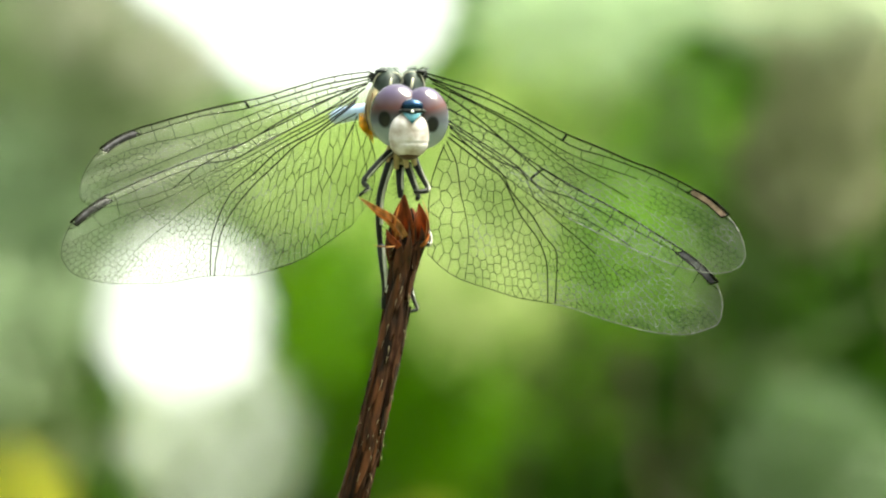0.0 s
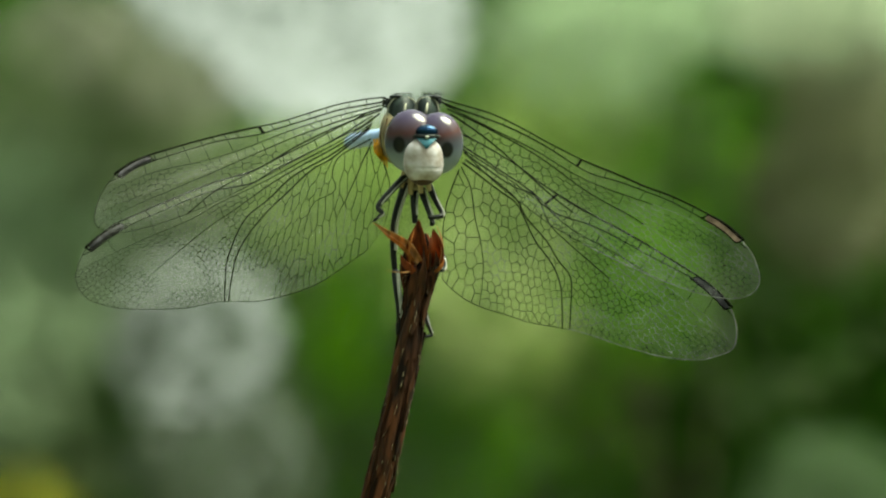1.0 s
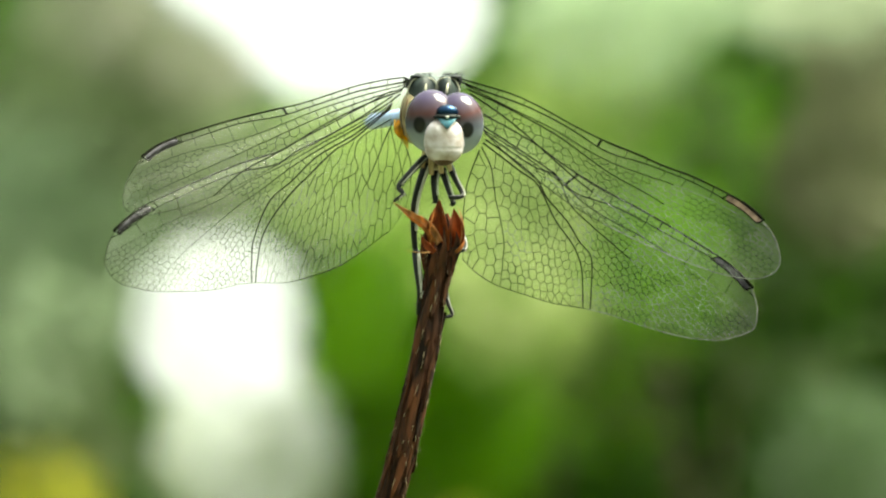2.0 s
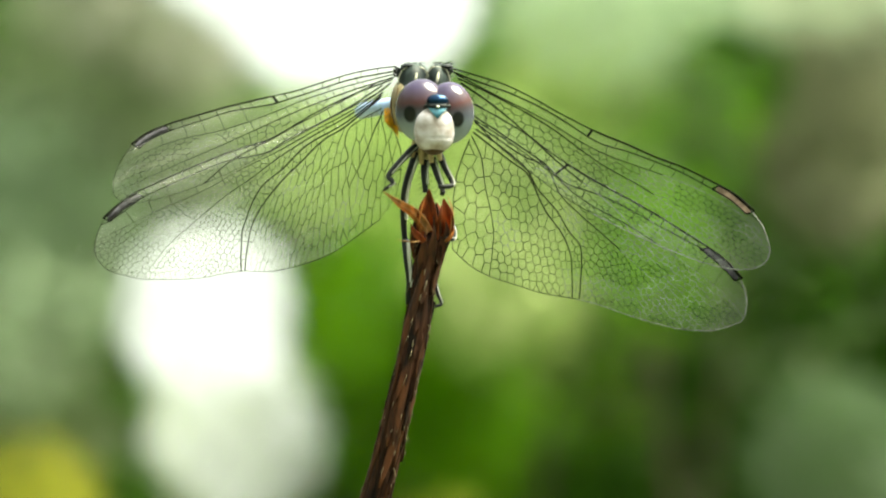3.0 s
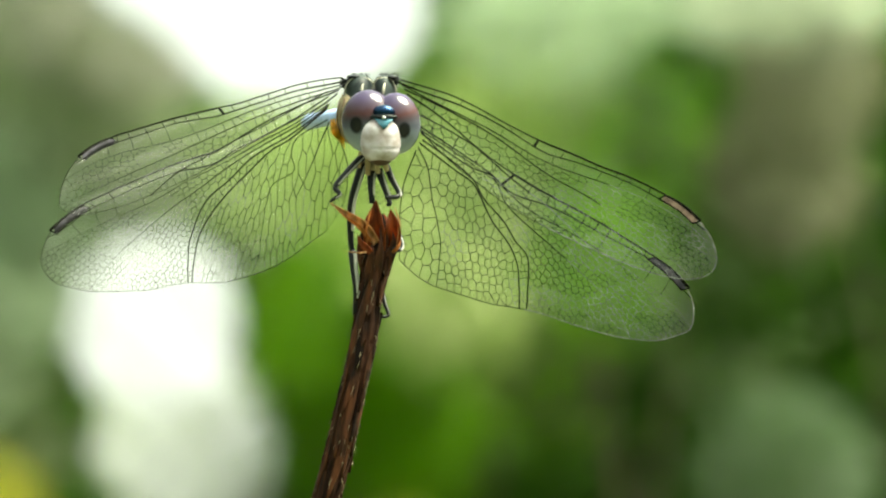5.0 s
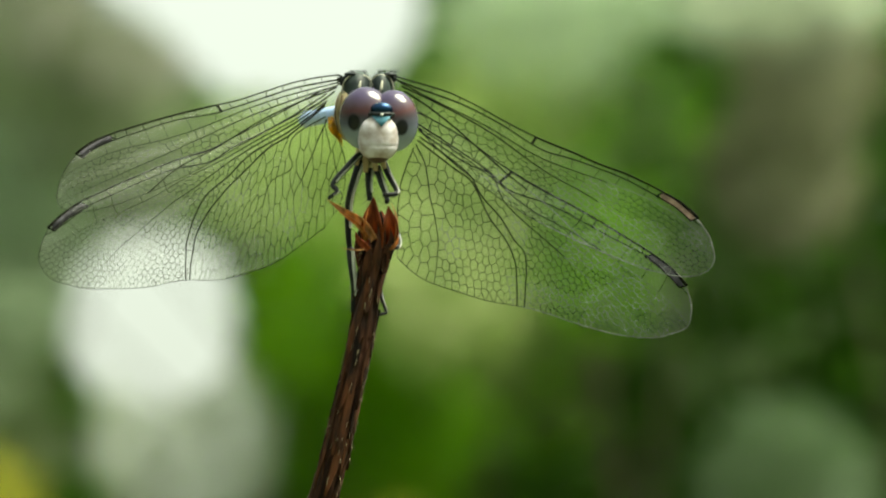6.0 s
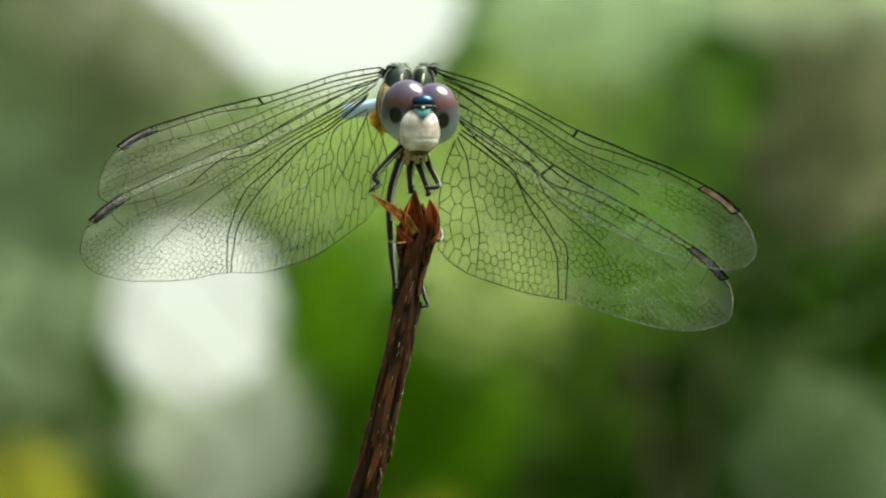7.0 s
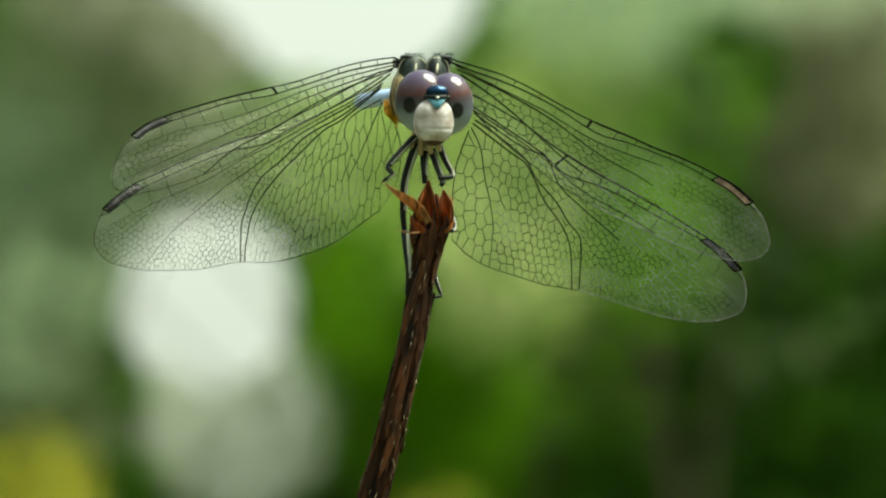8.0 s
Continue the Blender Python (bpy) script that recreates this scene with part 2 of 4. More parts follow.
def spline(points, count):
    """count points, evenly spaced, on a smooth curve through the points."""
    p = [Vector(q) for q in points]
    p = [p[0] * 2 - p[1]] + p + [p[-1] * 2 - p[-2]]
    fine = []
    for i in range(1, len(p) - 2):
        for k in range(12):
            t = k / 12
            a, b, c, d = p[i - 1:i + 3]
            fine.append(0.5 * (2 * b + (c - a) * t + (2 * a - 5 * b + 4 * c - d) * t * t + (3 * b - a - 3 * c + d) * t ** 3))
    fine.append(p[-2])
    run = [0.0]
    for a, b in zip(fine, fine[1:]):
        run.append(run[-1] + (b - a).length)
    made, k = [], 0
    for i in range(count):
        s = run[-1] * i / (count - 1)
        while k < len(run) - 2 and run[k + 1] < s:
            k += 1
        made.append(fine[k].lerp(fine[k + 1], (s - run[k]) / max(run[k + 1] - run[k], 1e-9)))
    return made


# ---- ground ----
def ground():
    n, far = 60, 400.0
    s = Shape()
    for i in range(n + 1):
        for j in range(n + 1):
            x, y = ((2 * k / n - 1) for k in (i, j))
            x, y = math.copysign(abs(x) ** 3, x) * far, math.copysign(abs(y) ** 3, y) * far
            s.v.append((x, y, 0.05 * noise.noise((x * 0.4, y * 0.4, 0)) if abs(x) + abs(y) > 0.5 else 0.0))
    for i in range(n):
        for j in range(n):
            a = i * (n + 1) + j
            s.f.append((a, a + n + 1, a + n + 2, a + 1))
    soil = material("grassy soil", (0.055, 0.078, 0.024), 0.9, size=14.0, second=(0.042, 0.036, 0.022), bump=0.8, detail=10.0)
    ob = new("ground", s.data("ground", soil, scale=1.0))
    return tagged(ob, "uneven dark green grassy soil under the shrubs", "ground", kind="structure")


ground()


# ---- wings ----
def cells(outline, gap, axis, squeeze=0.66, rounds=2):
    """Vein cells that fill the outline, drawn out along the axis: spread seeds and the edges between neighbours."""
    ax = np.array((axis.x, axis.y)) / math.hypot(axis.x, axis.y)
    frame_in = np.array((ax * squeeze, (-ax[1], ax[0])))
    frame_out = np.linalg.inv(frame_in)
    poly = np.array([(p.x, p.y) for p in outline]) @ frame_in.T
    wide = gap

    def gap(x, y):
        return wide(*(frame_out @ np.array((x, y))))

    nxt = np.roll(poly, -1, axis=0)

    def inside(q):
        x, y = q
        cross = ((poly[:, 1] > y) != (nxt[:, 1] > y))
        with np.errstate(divide="ignore", invalid="ignore"):
            xs = (nxt[:, 0] - poly[:, 0]) * (y - poly[:, 1]) / (nxt[:, 1] - poly[:, 1]) + poly[:, 0]
        return bool(np.count_nonzero(cross & (x < xs)) % 2)

    lo, hi = poly.min(0), poly.max(0)
    seeds, row = [], 0
    y = lo[1]
    while y < hi[1]:
        x = lo[0] + (row % 2) * gap(0.5 * (lo[0] + hi[0]), y) * 0.5
        while x < hi[0]:
            g = gap(x, y)
            q = np.array((x + random.uniform(-0.33, 0.33) * g, y + random.uniform(-0.33, 0.33) * g))
            if inside(q):
                seeds.append(q)
            x += g
        y += gap(0.5 * (lo[0] + hi[0]), y) * 0.87
        row += 1
    edges = []
    for r in range(rounds):
        if len(seeds) < 2:
            break
        s = np.array(seeds)
        d = nxt - poly
        t = np.clip(((s[:, None] - poly[None]) * d[None]).sum(2) / np.maximum((d * d).sum(1), 1e-12), 0, 1)
        foot = poly[None] + t[..., None] * d[None]
        dist = np.linalg.norm(s[:, None] - foot, axis=2)
        mirror = []
        for i in range(len(s)):
            order = np.argsort(dist[i])
            first = foot[i, order[0]] - s[i]
            mirror.append(s[i] + 2 * first)
            for k in order[1:]:
                w = foot[i, k] - s[i]
                if np.dot(w, first) < 0.3 * np.linalg.norm(w) * np.linalg.norm(first):
                    mirror.append(s[i] + 2 * w)
                    break
        whole = np.vstack([s, np.array(mirror)])
        edges, fresh = [], []
        for i in range(len(s)):
            off = np.linalg.norm(whole - s[i], axis=1)
            near = [j for j in np.argsort(off)[1:34] if off[j] > 1e-6]
            w = gap(*s[i]) * 2.5
            ring = [((s[i][0] + a * w, s[i][1] + b * w), -1) for a, b in ((-1, -1), (1, -1), (1, 1), (-1, 1))]
            for j in near:
                mx, my = (whole[j] + s[i]) / 2
                nx, ny = whole[j] - s[i]
                side = [(p[0] - mx) * nx + (p[1] - my) * ny for p, _ in ring]
                if max(side) <= 0:
                    continue
                cut = []
                for k in range(len(ring)):
                    (p, tag), (q, _) = ring[k], ring[(k + 1) % len(ring)]
                    a, b = side[k], side[(k + 1) % len(ring)]
                    if a <= 0:
                        cut.append((p, tag))
                    if (a <= 0) != (b <= 0):
                        m = a / (a - b)
                        x = (p[0] + (q[0] - p[0]) * m, p[1] + (q[1] - p[1]) * m)
                        cut.append((x, j if a <= 0 else tag))
                ring = cut
                if not ring:
                    break
            if not ring:
                fresh.append(s[i])
                continue
            c = np.mean([p for p, _ in ring], axis=0)
            fresh.append(c if inside(c) else s[i])
            for k in range(len(ring)):
                (p, tag), (q, _) = ring[k], ring[(k + 1) % len(ring)]
                if i < tag < len(s):
                    edges.append((p, q))
        seeds = fresh
    count = {}
    for e in edges:
        for q in e:
            key = (round(q[0], 2), round(q[1], 2))
            count[key] = count.get(key, 0) + 1
    d, joined = nxt - poly, []
    for e in edges:
        ends = []
        for q in e:
            if count[(round(q[0], 2), round(q[1], 2))] < 2:
                at = np.array(q)
                t = np.clip(((at - poly) * d).sum(1) / np.maximum((d * d).sum(1), 1e-12), 0, 1)
                feet = poly + t[:, None] * d
                far = np.linalg.norm(feet - at, axis=1)
                if far.min() < 0.9 * gap(*q):
                    q = tuple(feet[far.argmin()])
            ends.append(q)
        joined.append(ends)
    edges = joined
    return [(tuple(frame_out @ np.array(p)), tuple(frame_out @ np.array(q))) for p, q in edges]


def pleat(u, v):
    """Height of the pleated film over its plane."""
    fade = min(1.0, max(0.0, u / 3.0))
    return fade * (0.035 * math.cos(2 * math.pi * (v - 0.04 * u) / 1.5) + 0.10 * noise.noise((u * 0.25, v * 0.3, 3)) + 0.0016 * u * u * 0.2)


def lifted(p, extra=0.0):
    return Vector((p[0], p[1], pleat(p[0], p[1]) + extra))


def wing(name, parent, at, turn, veins, margin, stigma, label, sizes, node, mark=STIGMA, drawn=0.48, pale_ends=True):
    lines = [spline([(x, y, 0) for x, y in v], 48) for v in veins]
    rim = spline([(x, y, 0) for x, y in margin], 160)

    def nearest(p):
        return min(range(len(rim)), key=lambda i: (rim[i] - p).length)

    stops = [nearest(v[-1]) for v in lines]
    stops[0], stops[-1] = 0, len(rim) - 1
    film, net, faint = Shape(), Shape(), Shape()
    for k in range(len(lines) - 1):
        a, b = lines[k], lines[k + 1]
        i, j = stops[k], max(stops[k + 1], stops[k] + 1)
        start, across = len(film.v), 7
        for m in range(48):
            s = m / 47
            for w in range(across):
                q = w / (across - 1)
                p = a[m].lerp(b[m], q)
                f = i + (j - i) * q
                r = rim[int(f)].lerp(rim[min(int(f) + 1, len(rim) - 1)], f - int(f))
                p = p + (r - a[-1].lerp(b[-1], q)) * s ** 6
                film.v.append(lifted(p))
        for m in range(47):
            for w in range(across - 1):
                c = start + m * across + w
                film.f.append((c, c + 1, c + across + 1, c + across))
        ring = a + rim[i:j + 1] + list(reversed(b))
        base = sizes[k]
        if k < 2:
            m, step = 3, 0
            while m < 44:
                p, q = a[m], min(b, key=lambda c: (c - a[m]).length)
                bold = k == 0 and abs(m / 47 - node) < 0.02
                net.tube([lifted(p, 0.012), lifted(p.lerp(q, 0.5), 0.02), lifted(q, 0.012)], 0.105 if bold else 0.030 if k == 0 else 0.020, 5, ends=False)
                step = 3.4 if m / 47 < node else 2.6
                m = max(m + 1, round(m + step * random.uniform(0.8, 1.3) * (1.0 if k == 0 else 1.3)))
                if k == 0 and abs(m / 47 - node) < 0.035:
                    m = round(node * 47)
            continue
        for p, q in cells(ring, lambda u, v, g=base: g * max(0.60, 1.50 - 0.055 * math.hypot(u, v)), (a[-1] + b[-1]) - (a[24] + b[24]), drawn if k > 4 else 0.62):
            n = 2 if math.dist(p, q) < 0.7 else 3
            run = [lifted((p[0] + (q[0] - p[0]) * t / n, p[1] + (q[1] - p[1]) * t / n), 0.01) for t in range(n + 1)]
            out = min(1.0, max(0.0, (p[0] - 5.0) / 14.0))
            pale = 0.5 + 0.9 * noise.noise((p[0] * 0.30, p[1] * 0.45, 5)) < 0.04 + (0.50 if pale_ends else 0.42) * out   # stretches of net painted pale as glints, more of them outwards
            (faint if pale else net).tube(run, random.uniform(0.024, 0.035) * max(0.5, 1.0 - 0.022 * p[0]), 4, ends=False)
    index, verts, remap = {}, [], []
    for p in film.v:
        key = (round(p.x, 3), round(p.y, 3))
        if key not in index:
            index[key] = len(verts)
            verts.append(p)
        remap.append(index[key])
    film.v = verts
    film.f = [q for q in (tuple(dict.fromkeys(remap[i] for i in f)) for f in film.f) if len(q) > 2]
    body = part(name, film, FILM, parent, label, pose(*(c * MM for c in at), *turn))
    for k, v in enumerate(lines):
        thick = 0.064 if k < 2 else 0.060 if k == 3 else 0.066 if k in (4, 5) else 0.050
        fade = 0.35 if k in (4, 5) else 0.55 if k < 2 or pale_ends else 0.80
        run = [lifted(p, 0.012) for p in v]
        wide = [(0.052 if m / 47 < node else 0.092 - 0.035 * m / 47) if k == 0 else thick * (1 - fade * m / 47) for m in range(48)]
        dark = 48 if k < 2 or v[-1].x < 17 or not pale_ends else 32   # the outer ends of the long veins are pale, as if catching light
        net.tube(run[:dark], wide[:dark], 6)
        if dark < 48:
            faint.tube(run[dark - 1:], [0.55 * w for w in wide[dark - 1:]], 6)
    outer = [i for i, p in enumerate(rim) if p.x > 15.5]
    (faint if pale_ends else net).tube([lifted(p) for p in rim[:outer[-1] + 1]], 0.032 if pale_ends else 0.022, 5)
    net.tube([lifted(p) for p in rim[outer[-1]:]], 0.030, 5)
    (x0, y0), (x1, y1) = stigma
    way = Vector((x1 - x0, y1 - y0))
    up = Vector((-way.y, way.x)).normalized()
    if up.y < 0:
        up = -up

    def edge(q, side):
        c = Vector((x0, y0)) + way * (q + 0.05 * side) + up * (0.16 * math.sin(math.pi * q) - 0.04 + 0.25 * side)
        return lifted((c.x, c.y), 0.05)

    net.tube([edge(k / 8, 1) for k in range(9)], 0.085, 6)
    net.tube([edge(k / 8, -1) for k in range(9)], 0.050, 6)
    net.tube([edge(0, -1), edge(0, 0), edge(0, 1)], 0.055, 6)
    net.tube([edge(1, -1), edge(1, 0), edge(1, 1)], 0.055, 6)
    tagged(part("faint_venation", faint, VEIN_GLINT, body, "faint cross veins with glints put into their pale colour"), kind="stuff")
    tagged(part("venation", net, VEIN, body, "fine dark brown branching veins"), kind="stuff")
    s, n = Shape(), 10
    for m in range(n + 1):
        q = m / n
        h = 0.29 * (1 - abs(2 * q - 1) ** 16) + 0.02
        c = Vector((x0, y0)) + way * q + up * (0.16 * math.sin(math.pi * q) - 0.04)
        for side, lift in ((-1, 0.03), (-0.7, 0.045), (0.7, 0.045), (1, 0.03), (0, -0.05)):
            p = c + up * (h * side)
            s.v.append(lifted((p.x, p.y), lift))
    for m in range(n):
        for w in range(5):
            a, b = m * 5 + w, m * 5 + (w + 1) % 5
            s.f.append((a, b, b + 5, a + 5))
    part("pterostigma", s, mark, body, "dark oblong cell near the wing tip")
    return body


fore_right = dict(
    at=(1.36, 3.04, 8.93), turn=(69.20, 26.84, -28.18),
    veins=[
        [(-0.1, 0.14), (1.8, 0.56), (4.2, 1.05), (6.7, 1.20), (9.2, 1.21), (12.2, 1.35), (14.9, 1.65), (17.3, 1.86), (19.5, 2.18), (22.3, 2.32), (24.0, 2.24), (25.6, 1.91)],
        [(0.2, -0.01), (2.0, 0.20), (5.4, 0.75), (8.9, 0.90), (12.8, 0.74), (15.2, 1.23), (17.5, 1.58), (19.8, 1.83), (22.6, 1.87), (24.2, 1.85), (25.6, 1.63), (26.4, 1.52)],
        [(0.6, -0.04), (3.4, 0.03), (8.3, 0.26), (13.4, 0.21), (19.3, 1.13), (22.5, 1.42), (25.1, 1.28), (27.7, 0.79)],
        [(0.9, -0.23), (4.9, -0.00), (9.0, 0.00), (13.9, -0.49), (17.9, -0.49), (23.2, -0.96), (27.8, -1.93)],
        [(1.3, -0.43), (3.8, -0.60), (6.6, -1.01), (11.9, -2.03), (15.8, -2.57), (19.9, -3.56)],
        [(1.5, -0.69), (2.9, -1.83), (5.3, -2.71), (8.2, -3.30)]],
    margin=[(25.6, 1.91), (27.1, 1.30), (28.1, 0.54), (28.6, -0.07), (28.7, -0.79), (28.1, -1.70), (27.0, -2.32), (25.0, -2.92), (21.4, -3.45), (18.0, -3.72), (15.1, -3.86), (12.6, -3.81), (9.9, -3.50), (8.2, -3.30)],
    stigma=((22.43, 2.11), (25.68, 1.77)))

hind_right = dict(
    at=(2.93, 5.03, 6.15), turn=(68.33, 31.14, -30.04),
    veins=[
        [(-0.4, 0.35), (1.8, 0.62), (4.8, 0.80), (6.6, 0.72), (9.0, 0.72), (11.6, 0.90), (14.0, 1.15), (16.5, 1.36), (19.1, 1.47), (21.1, 1.55), (23.1, 1.46), (24.7, 1.04)],
        [(0.3, -0.29), (3.8, -0.20), (7.1, -0.19), (9.4, -0.47), (12.1, 0.21), (14.5, 0.55), (17.0, 0.77), (19.4, 1.04), (21.3, 1.19), (23.0, 0.93), (24.7, 0.73), (25.4, 0.61)],
        [(0.6, -0.47), (4.5, -0.37), (8.1, -0.47), (11.3, -0.77), (15.8, -0.37), (20.5, -0.31), (24.4, -0.53), (26.7, -1.09)],
        [(0.8, -0.63), (5.3, -0.64), (7.4, -0.27), (9.6, -1.36), (11.8, -1.72), (14.1, -1.96), (16.8, -2.25), (19.5, -2.64), (21.8, -3.23), (23.6, -4.21)],
        [(1.2, -0.98), (3.9, -1.00), (6.3, -1.24), (7.9, -1.94), (10.2, -2.46), (11.9, -3.16), (13.3, -3.53), (14.3, -4.59), (15.8, -6.69)],
        [(1.2, -1.27), (4.8, -1.43), (6.4, -1.45), (7.8, -2.06), (9.5, -2.92), (11.4, -3.51), (12.7, -4.15), (13.7, -5.00), (15.3, -6.90)],
        [(1.3, -1.57), (2.9, -2.42), (4.5, -3.91), (5.9, -5.05), (7.2, -6.24), (8.2, -7.58), (9.1, -8.99)],
        [(1.3, -1.86), (2.2, -4.38), (3.8, -6.88), (5.5, -8.96)]],
    margin=[(24.7, 1.04), (25.6, 0.49), (26.4, -0.30), (26.8, -1.38), (26.0, -2.56), (25.1, -3.40), (23.2, -4.37), (21.6, -4.99), (19.5, -5.63), (17.3, -6.19), (15.6, -6.80), (13.2, -7.82), (11.5, -8.34), (8.9, -9.06), (7.1, -9.18), (5.5, -8.96)],
    stigma=((21.15, 1.35), (24.71, 0.92)))

fore_left = dict(
    at=(-2.55, 3.06, 9.00), turn=(107.18, 18.60, -137.95),
    veins=[
        [(-0.1, 0.15), (1.6, 0.55), (4.0, 0.92), (6.7, 1.14), (9.4, 1.34), (11.4, 1.64), (14.7, 2.10), (17.2, 2.37), (19.3, 2.55), (20.6, 2.65), (22.3, 2.61), (23.9, 2.34)],
        [(0.0, -0.16), (3.8, 0.50), (6.9, 0.75), (9.7, 0.95), (11.7, 1.12), (14.9, 1.74), (17.5, 1.97), (20.6, 2.18), (22.5, 2.21), (23.8, 2.04), (24.6, 1.98)],
        [(0.2, -0.33), (4.1, 0.16), (8.3, 0.48), (12.8, 0.56), (16.5, 0.81), (20.5, 1.37), (23.8, 1.47), (26.1, 1.18)],
        [(0.4, -0.52), (4.3, -0.22), (8.7, -0.05), (13.2, -0.10), (17.1, -0.17), (21.5, -0.19), (27.1, -0.27)],
        [(0.6, -0.62), (4.6, -0.51), (8.6, -0.68), (12.7, -1.14), (16.7, -1.39), (19.9, -2.16)],
        [(0.9, -0.81), (2.7, -1.14), (4.5, -1.25), (6.2, -1.36)]],
    margin=[(23.9, 2.34), (25.2, 1.82), (26.2, 1.14), (27.1, 0.24), (27.3, -0.48), (26.8, -1.06), (26.0, -1.51), (22.5, -2.03), (18.2, -2.16), (14.3, -1.99), (10.2, -1.64), (6.2, -1.36)],
    stigma=((20.63, 2.44), (23.89, 2.16)))

hind_left = dict(
    at=(-3.10, 5.07, 6.74), turn=(107.19, 21.15, -137.07),
    veins=[
        [(-0.4, 1.52), (2.9, 1.46), (6.2, 1.39), (9.1, 1.37), (11.7, 1.36), (14.5, 1.74), (17.2, 1.93), (19.9, 2.07), (22.4, 2.13), (23.9, 2.19), (25.6, 1.98), (27.1, 1.57)],
        [(-0.3, 1.16), (3.3, 0.85), (6.6, 0.75), (9.5, 0.76), (12.0, 0.59), (14.9, 1.21), (17.5, 1.47), (20.3, 1.58), (23.4, 1.64), (25.5, 1.32), (26.9, 1.20), (27.7, 1.22)],
        [(-0.1, 0.87), (3.5, 0.52), (6.8, 0.46), (10.9, 0.30), (14.9, 0.32), (18.4, 0.16), (22.7, 0.36), (26.6, 0.37), (28.8, 0.35)],
        [(0.0, 0.69), (3.6, 0.31), (7.0, 0.18), (10.6, -0.06), (14.3, -0.57), (16.8, -0.84), (20.0, -1.42), (23.2, -2.11), (26.6, -3.36)],
        [(0.2, 0.55), (4.4, -0.05), (8.4, -0.24), (11.2, -0.94), (13.8, -1.46), (15.8, -2.66), (17.2, -3.87), (18.7, -6.05)],
        [(0.4, 0.41), (4.6, -0.30), (6.8, -0.43), (9.6, -1.13), (12.3, -1.83), (15.3, -3.09), (16.9, -4.42), (18.4, -6.16)],
        [(0.8, -0.28), (4.0, -0.45), (5.2, -1.32), (5.7, -2.46), (7.7, -2.58), (9.0, -3.37), (10.7, -5.17), (12.8, -7.70)],
        [(0.8, -0.50), (2.6, -1.68), (4.7, -3.08), (6.7, -4.32), (7.6, -5.98), (7.9, -7.58)],
        [(0.5, -0.61), (0.7, -2.45), (1.2, -4.07), (2.9, -6.06), (5.5, -7.29)]],
    margin=[(27.1, 1.57), (28.3, 0.82), (29.1, 0.05), (29.3, -0.96), (28.8, -1.89), (27.8, -2.69), (26.4, -3.49), (24.2, -4.45), (21.9, -5.25), (19.9, -5.70), (18.4, -6.16), (15.8, -7.16), (12.8, -7.70), (10.5, -7.83), (7.9, -7.58), (6.2, -7.35), (5.5, -7.29)],
    stigma=((23.44, 1.87), (27.03, 1.41)))


# ---- dragonfly ----
dragonfly = tagged(new("dragonfly"), "mauve-eyed white-faced dragonfly with clear veined wings on a twig tip", "dragonfly")
dragonfly.matrix_basis = PERCH

FORE, HIND = (1.1, 0.85, 0.62, 0.60, 0.60), (1.1, 0.8, 0.60, 0.58, 0.46, 0.58, 0.74)
right_fore = wing("fore_wing", dragonfly, **fore_right, label="clear fore wing with a pale brown mark", sizes=FORE, node=0.47, mark=STIGMA_PALE)
right_hind = wing("hind_wing", dragonfly, **hind_right, label="broad clear hind wing with fine dark veins", sizes=HIND, node=0.36, drawn=0.66)
left_fore = wing("fore_wing", dragonfly, **fore_left, label="clear fore wing with a dark mark", sizes=FORE, node=0.47, pale_ends=False)
left_hind = wing("hind_wing", dragonfly, **hind_left, label="broad clear hind wing with fine dark veins", sizes=(1.1, 0.8, 0.56, 0.54, 0.46, 0.50, 0.50, 0.50), node=0.43, drawn=0.30, pale_ends=False)

# head: its own origin at the neck
NECK = (0.32, 1.2, 6.08)
head = part("head", Shape().blob((0.1, 0.5, -0.3), (2.3, 1.3, 2.0)), DARK, dragonfly, "large head with meeting eyes", pose(*(c * MM for c in NECK)))
for x, z, r, spot in ((-0.92, -0.06, (1.90, 1.75, 2.24), (0.27, 0.055, 0.43)), (1.02, -0.22, (1.78, 1.75, 2.20), (0.68, 0.04, 0.38))):
    part("eye", Shape().blob((x, -0.9, z), r, 36, 48), eye_material(spot), head, "glossy mauve and grey-blue compound eye")
face = Shape()
for i in range(41):
    q = i / 40
    z = 0.20 - 3.12 * q
    w = 1.42 * max(0.0, 1 - abs((q - 0.52) / 0.53) ** 3.0) ** 0.5 + 0.02
    w *= 1 - 0.006 * math.exp(-((q - 0.46) / 0.03) ** 2) - 0.030 * math.exp(-((q - 0.72) / 0.03) ** 2)
    bow = 1 - 0.003 * math.exp(-((q - 0.46) / 0.03) ** 2) - 0.005 * math.exp(-((q - 0.72) / 0.02) ** 2)
    for k in range(36):
        a = 2 * math.pi * k / 36
        face.v.append((w * math.cos(a) - 0.05 * q, -2.1 + 1.25 * bow * w / 1.42 * math.sin(a), z))
for i in range(40):
    for k in range(36):
        a, b = i * 36 + k, i * 36 + (k + 1) % 36
        face.f.append((a, b, b + 36, a + 36))
part("face", face, FACE, head, "chalky white rounded face")
part("lip", Shape().blob((-0.06, -1.98, -2.20), (1.10, 1.14, 1.04), 20, 28), LIP, head, "brown lower lip")
part("vertex", Shape().blob((0.20, -2.42, 0.56), (0.80, 0.64, 0.54), 18, 24), BLUE, head, "metallic dark blue bump between the eyes")
part("brow", Shape().blob((0.20, -2.62, 0.22), (0.98, 0.54, 0.22), 14, 24), DARK, head, "black band under the blue bump")
chevron = Shape()
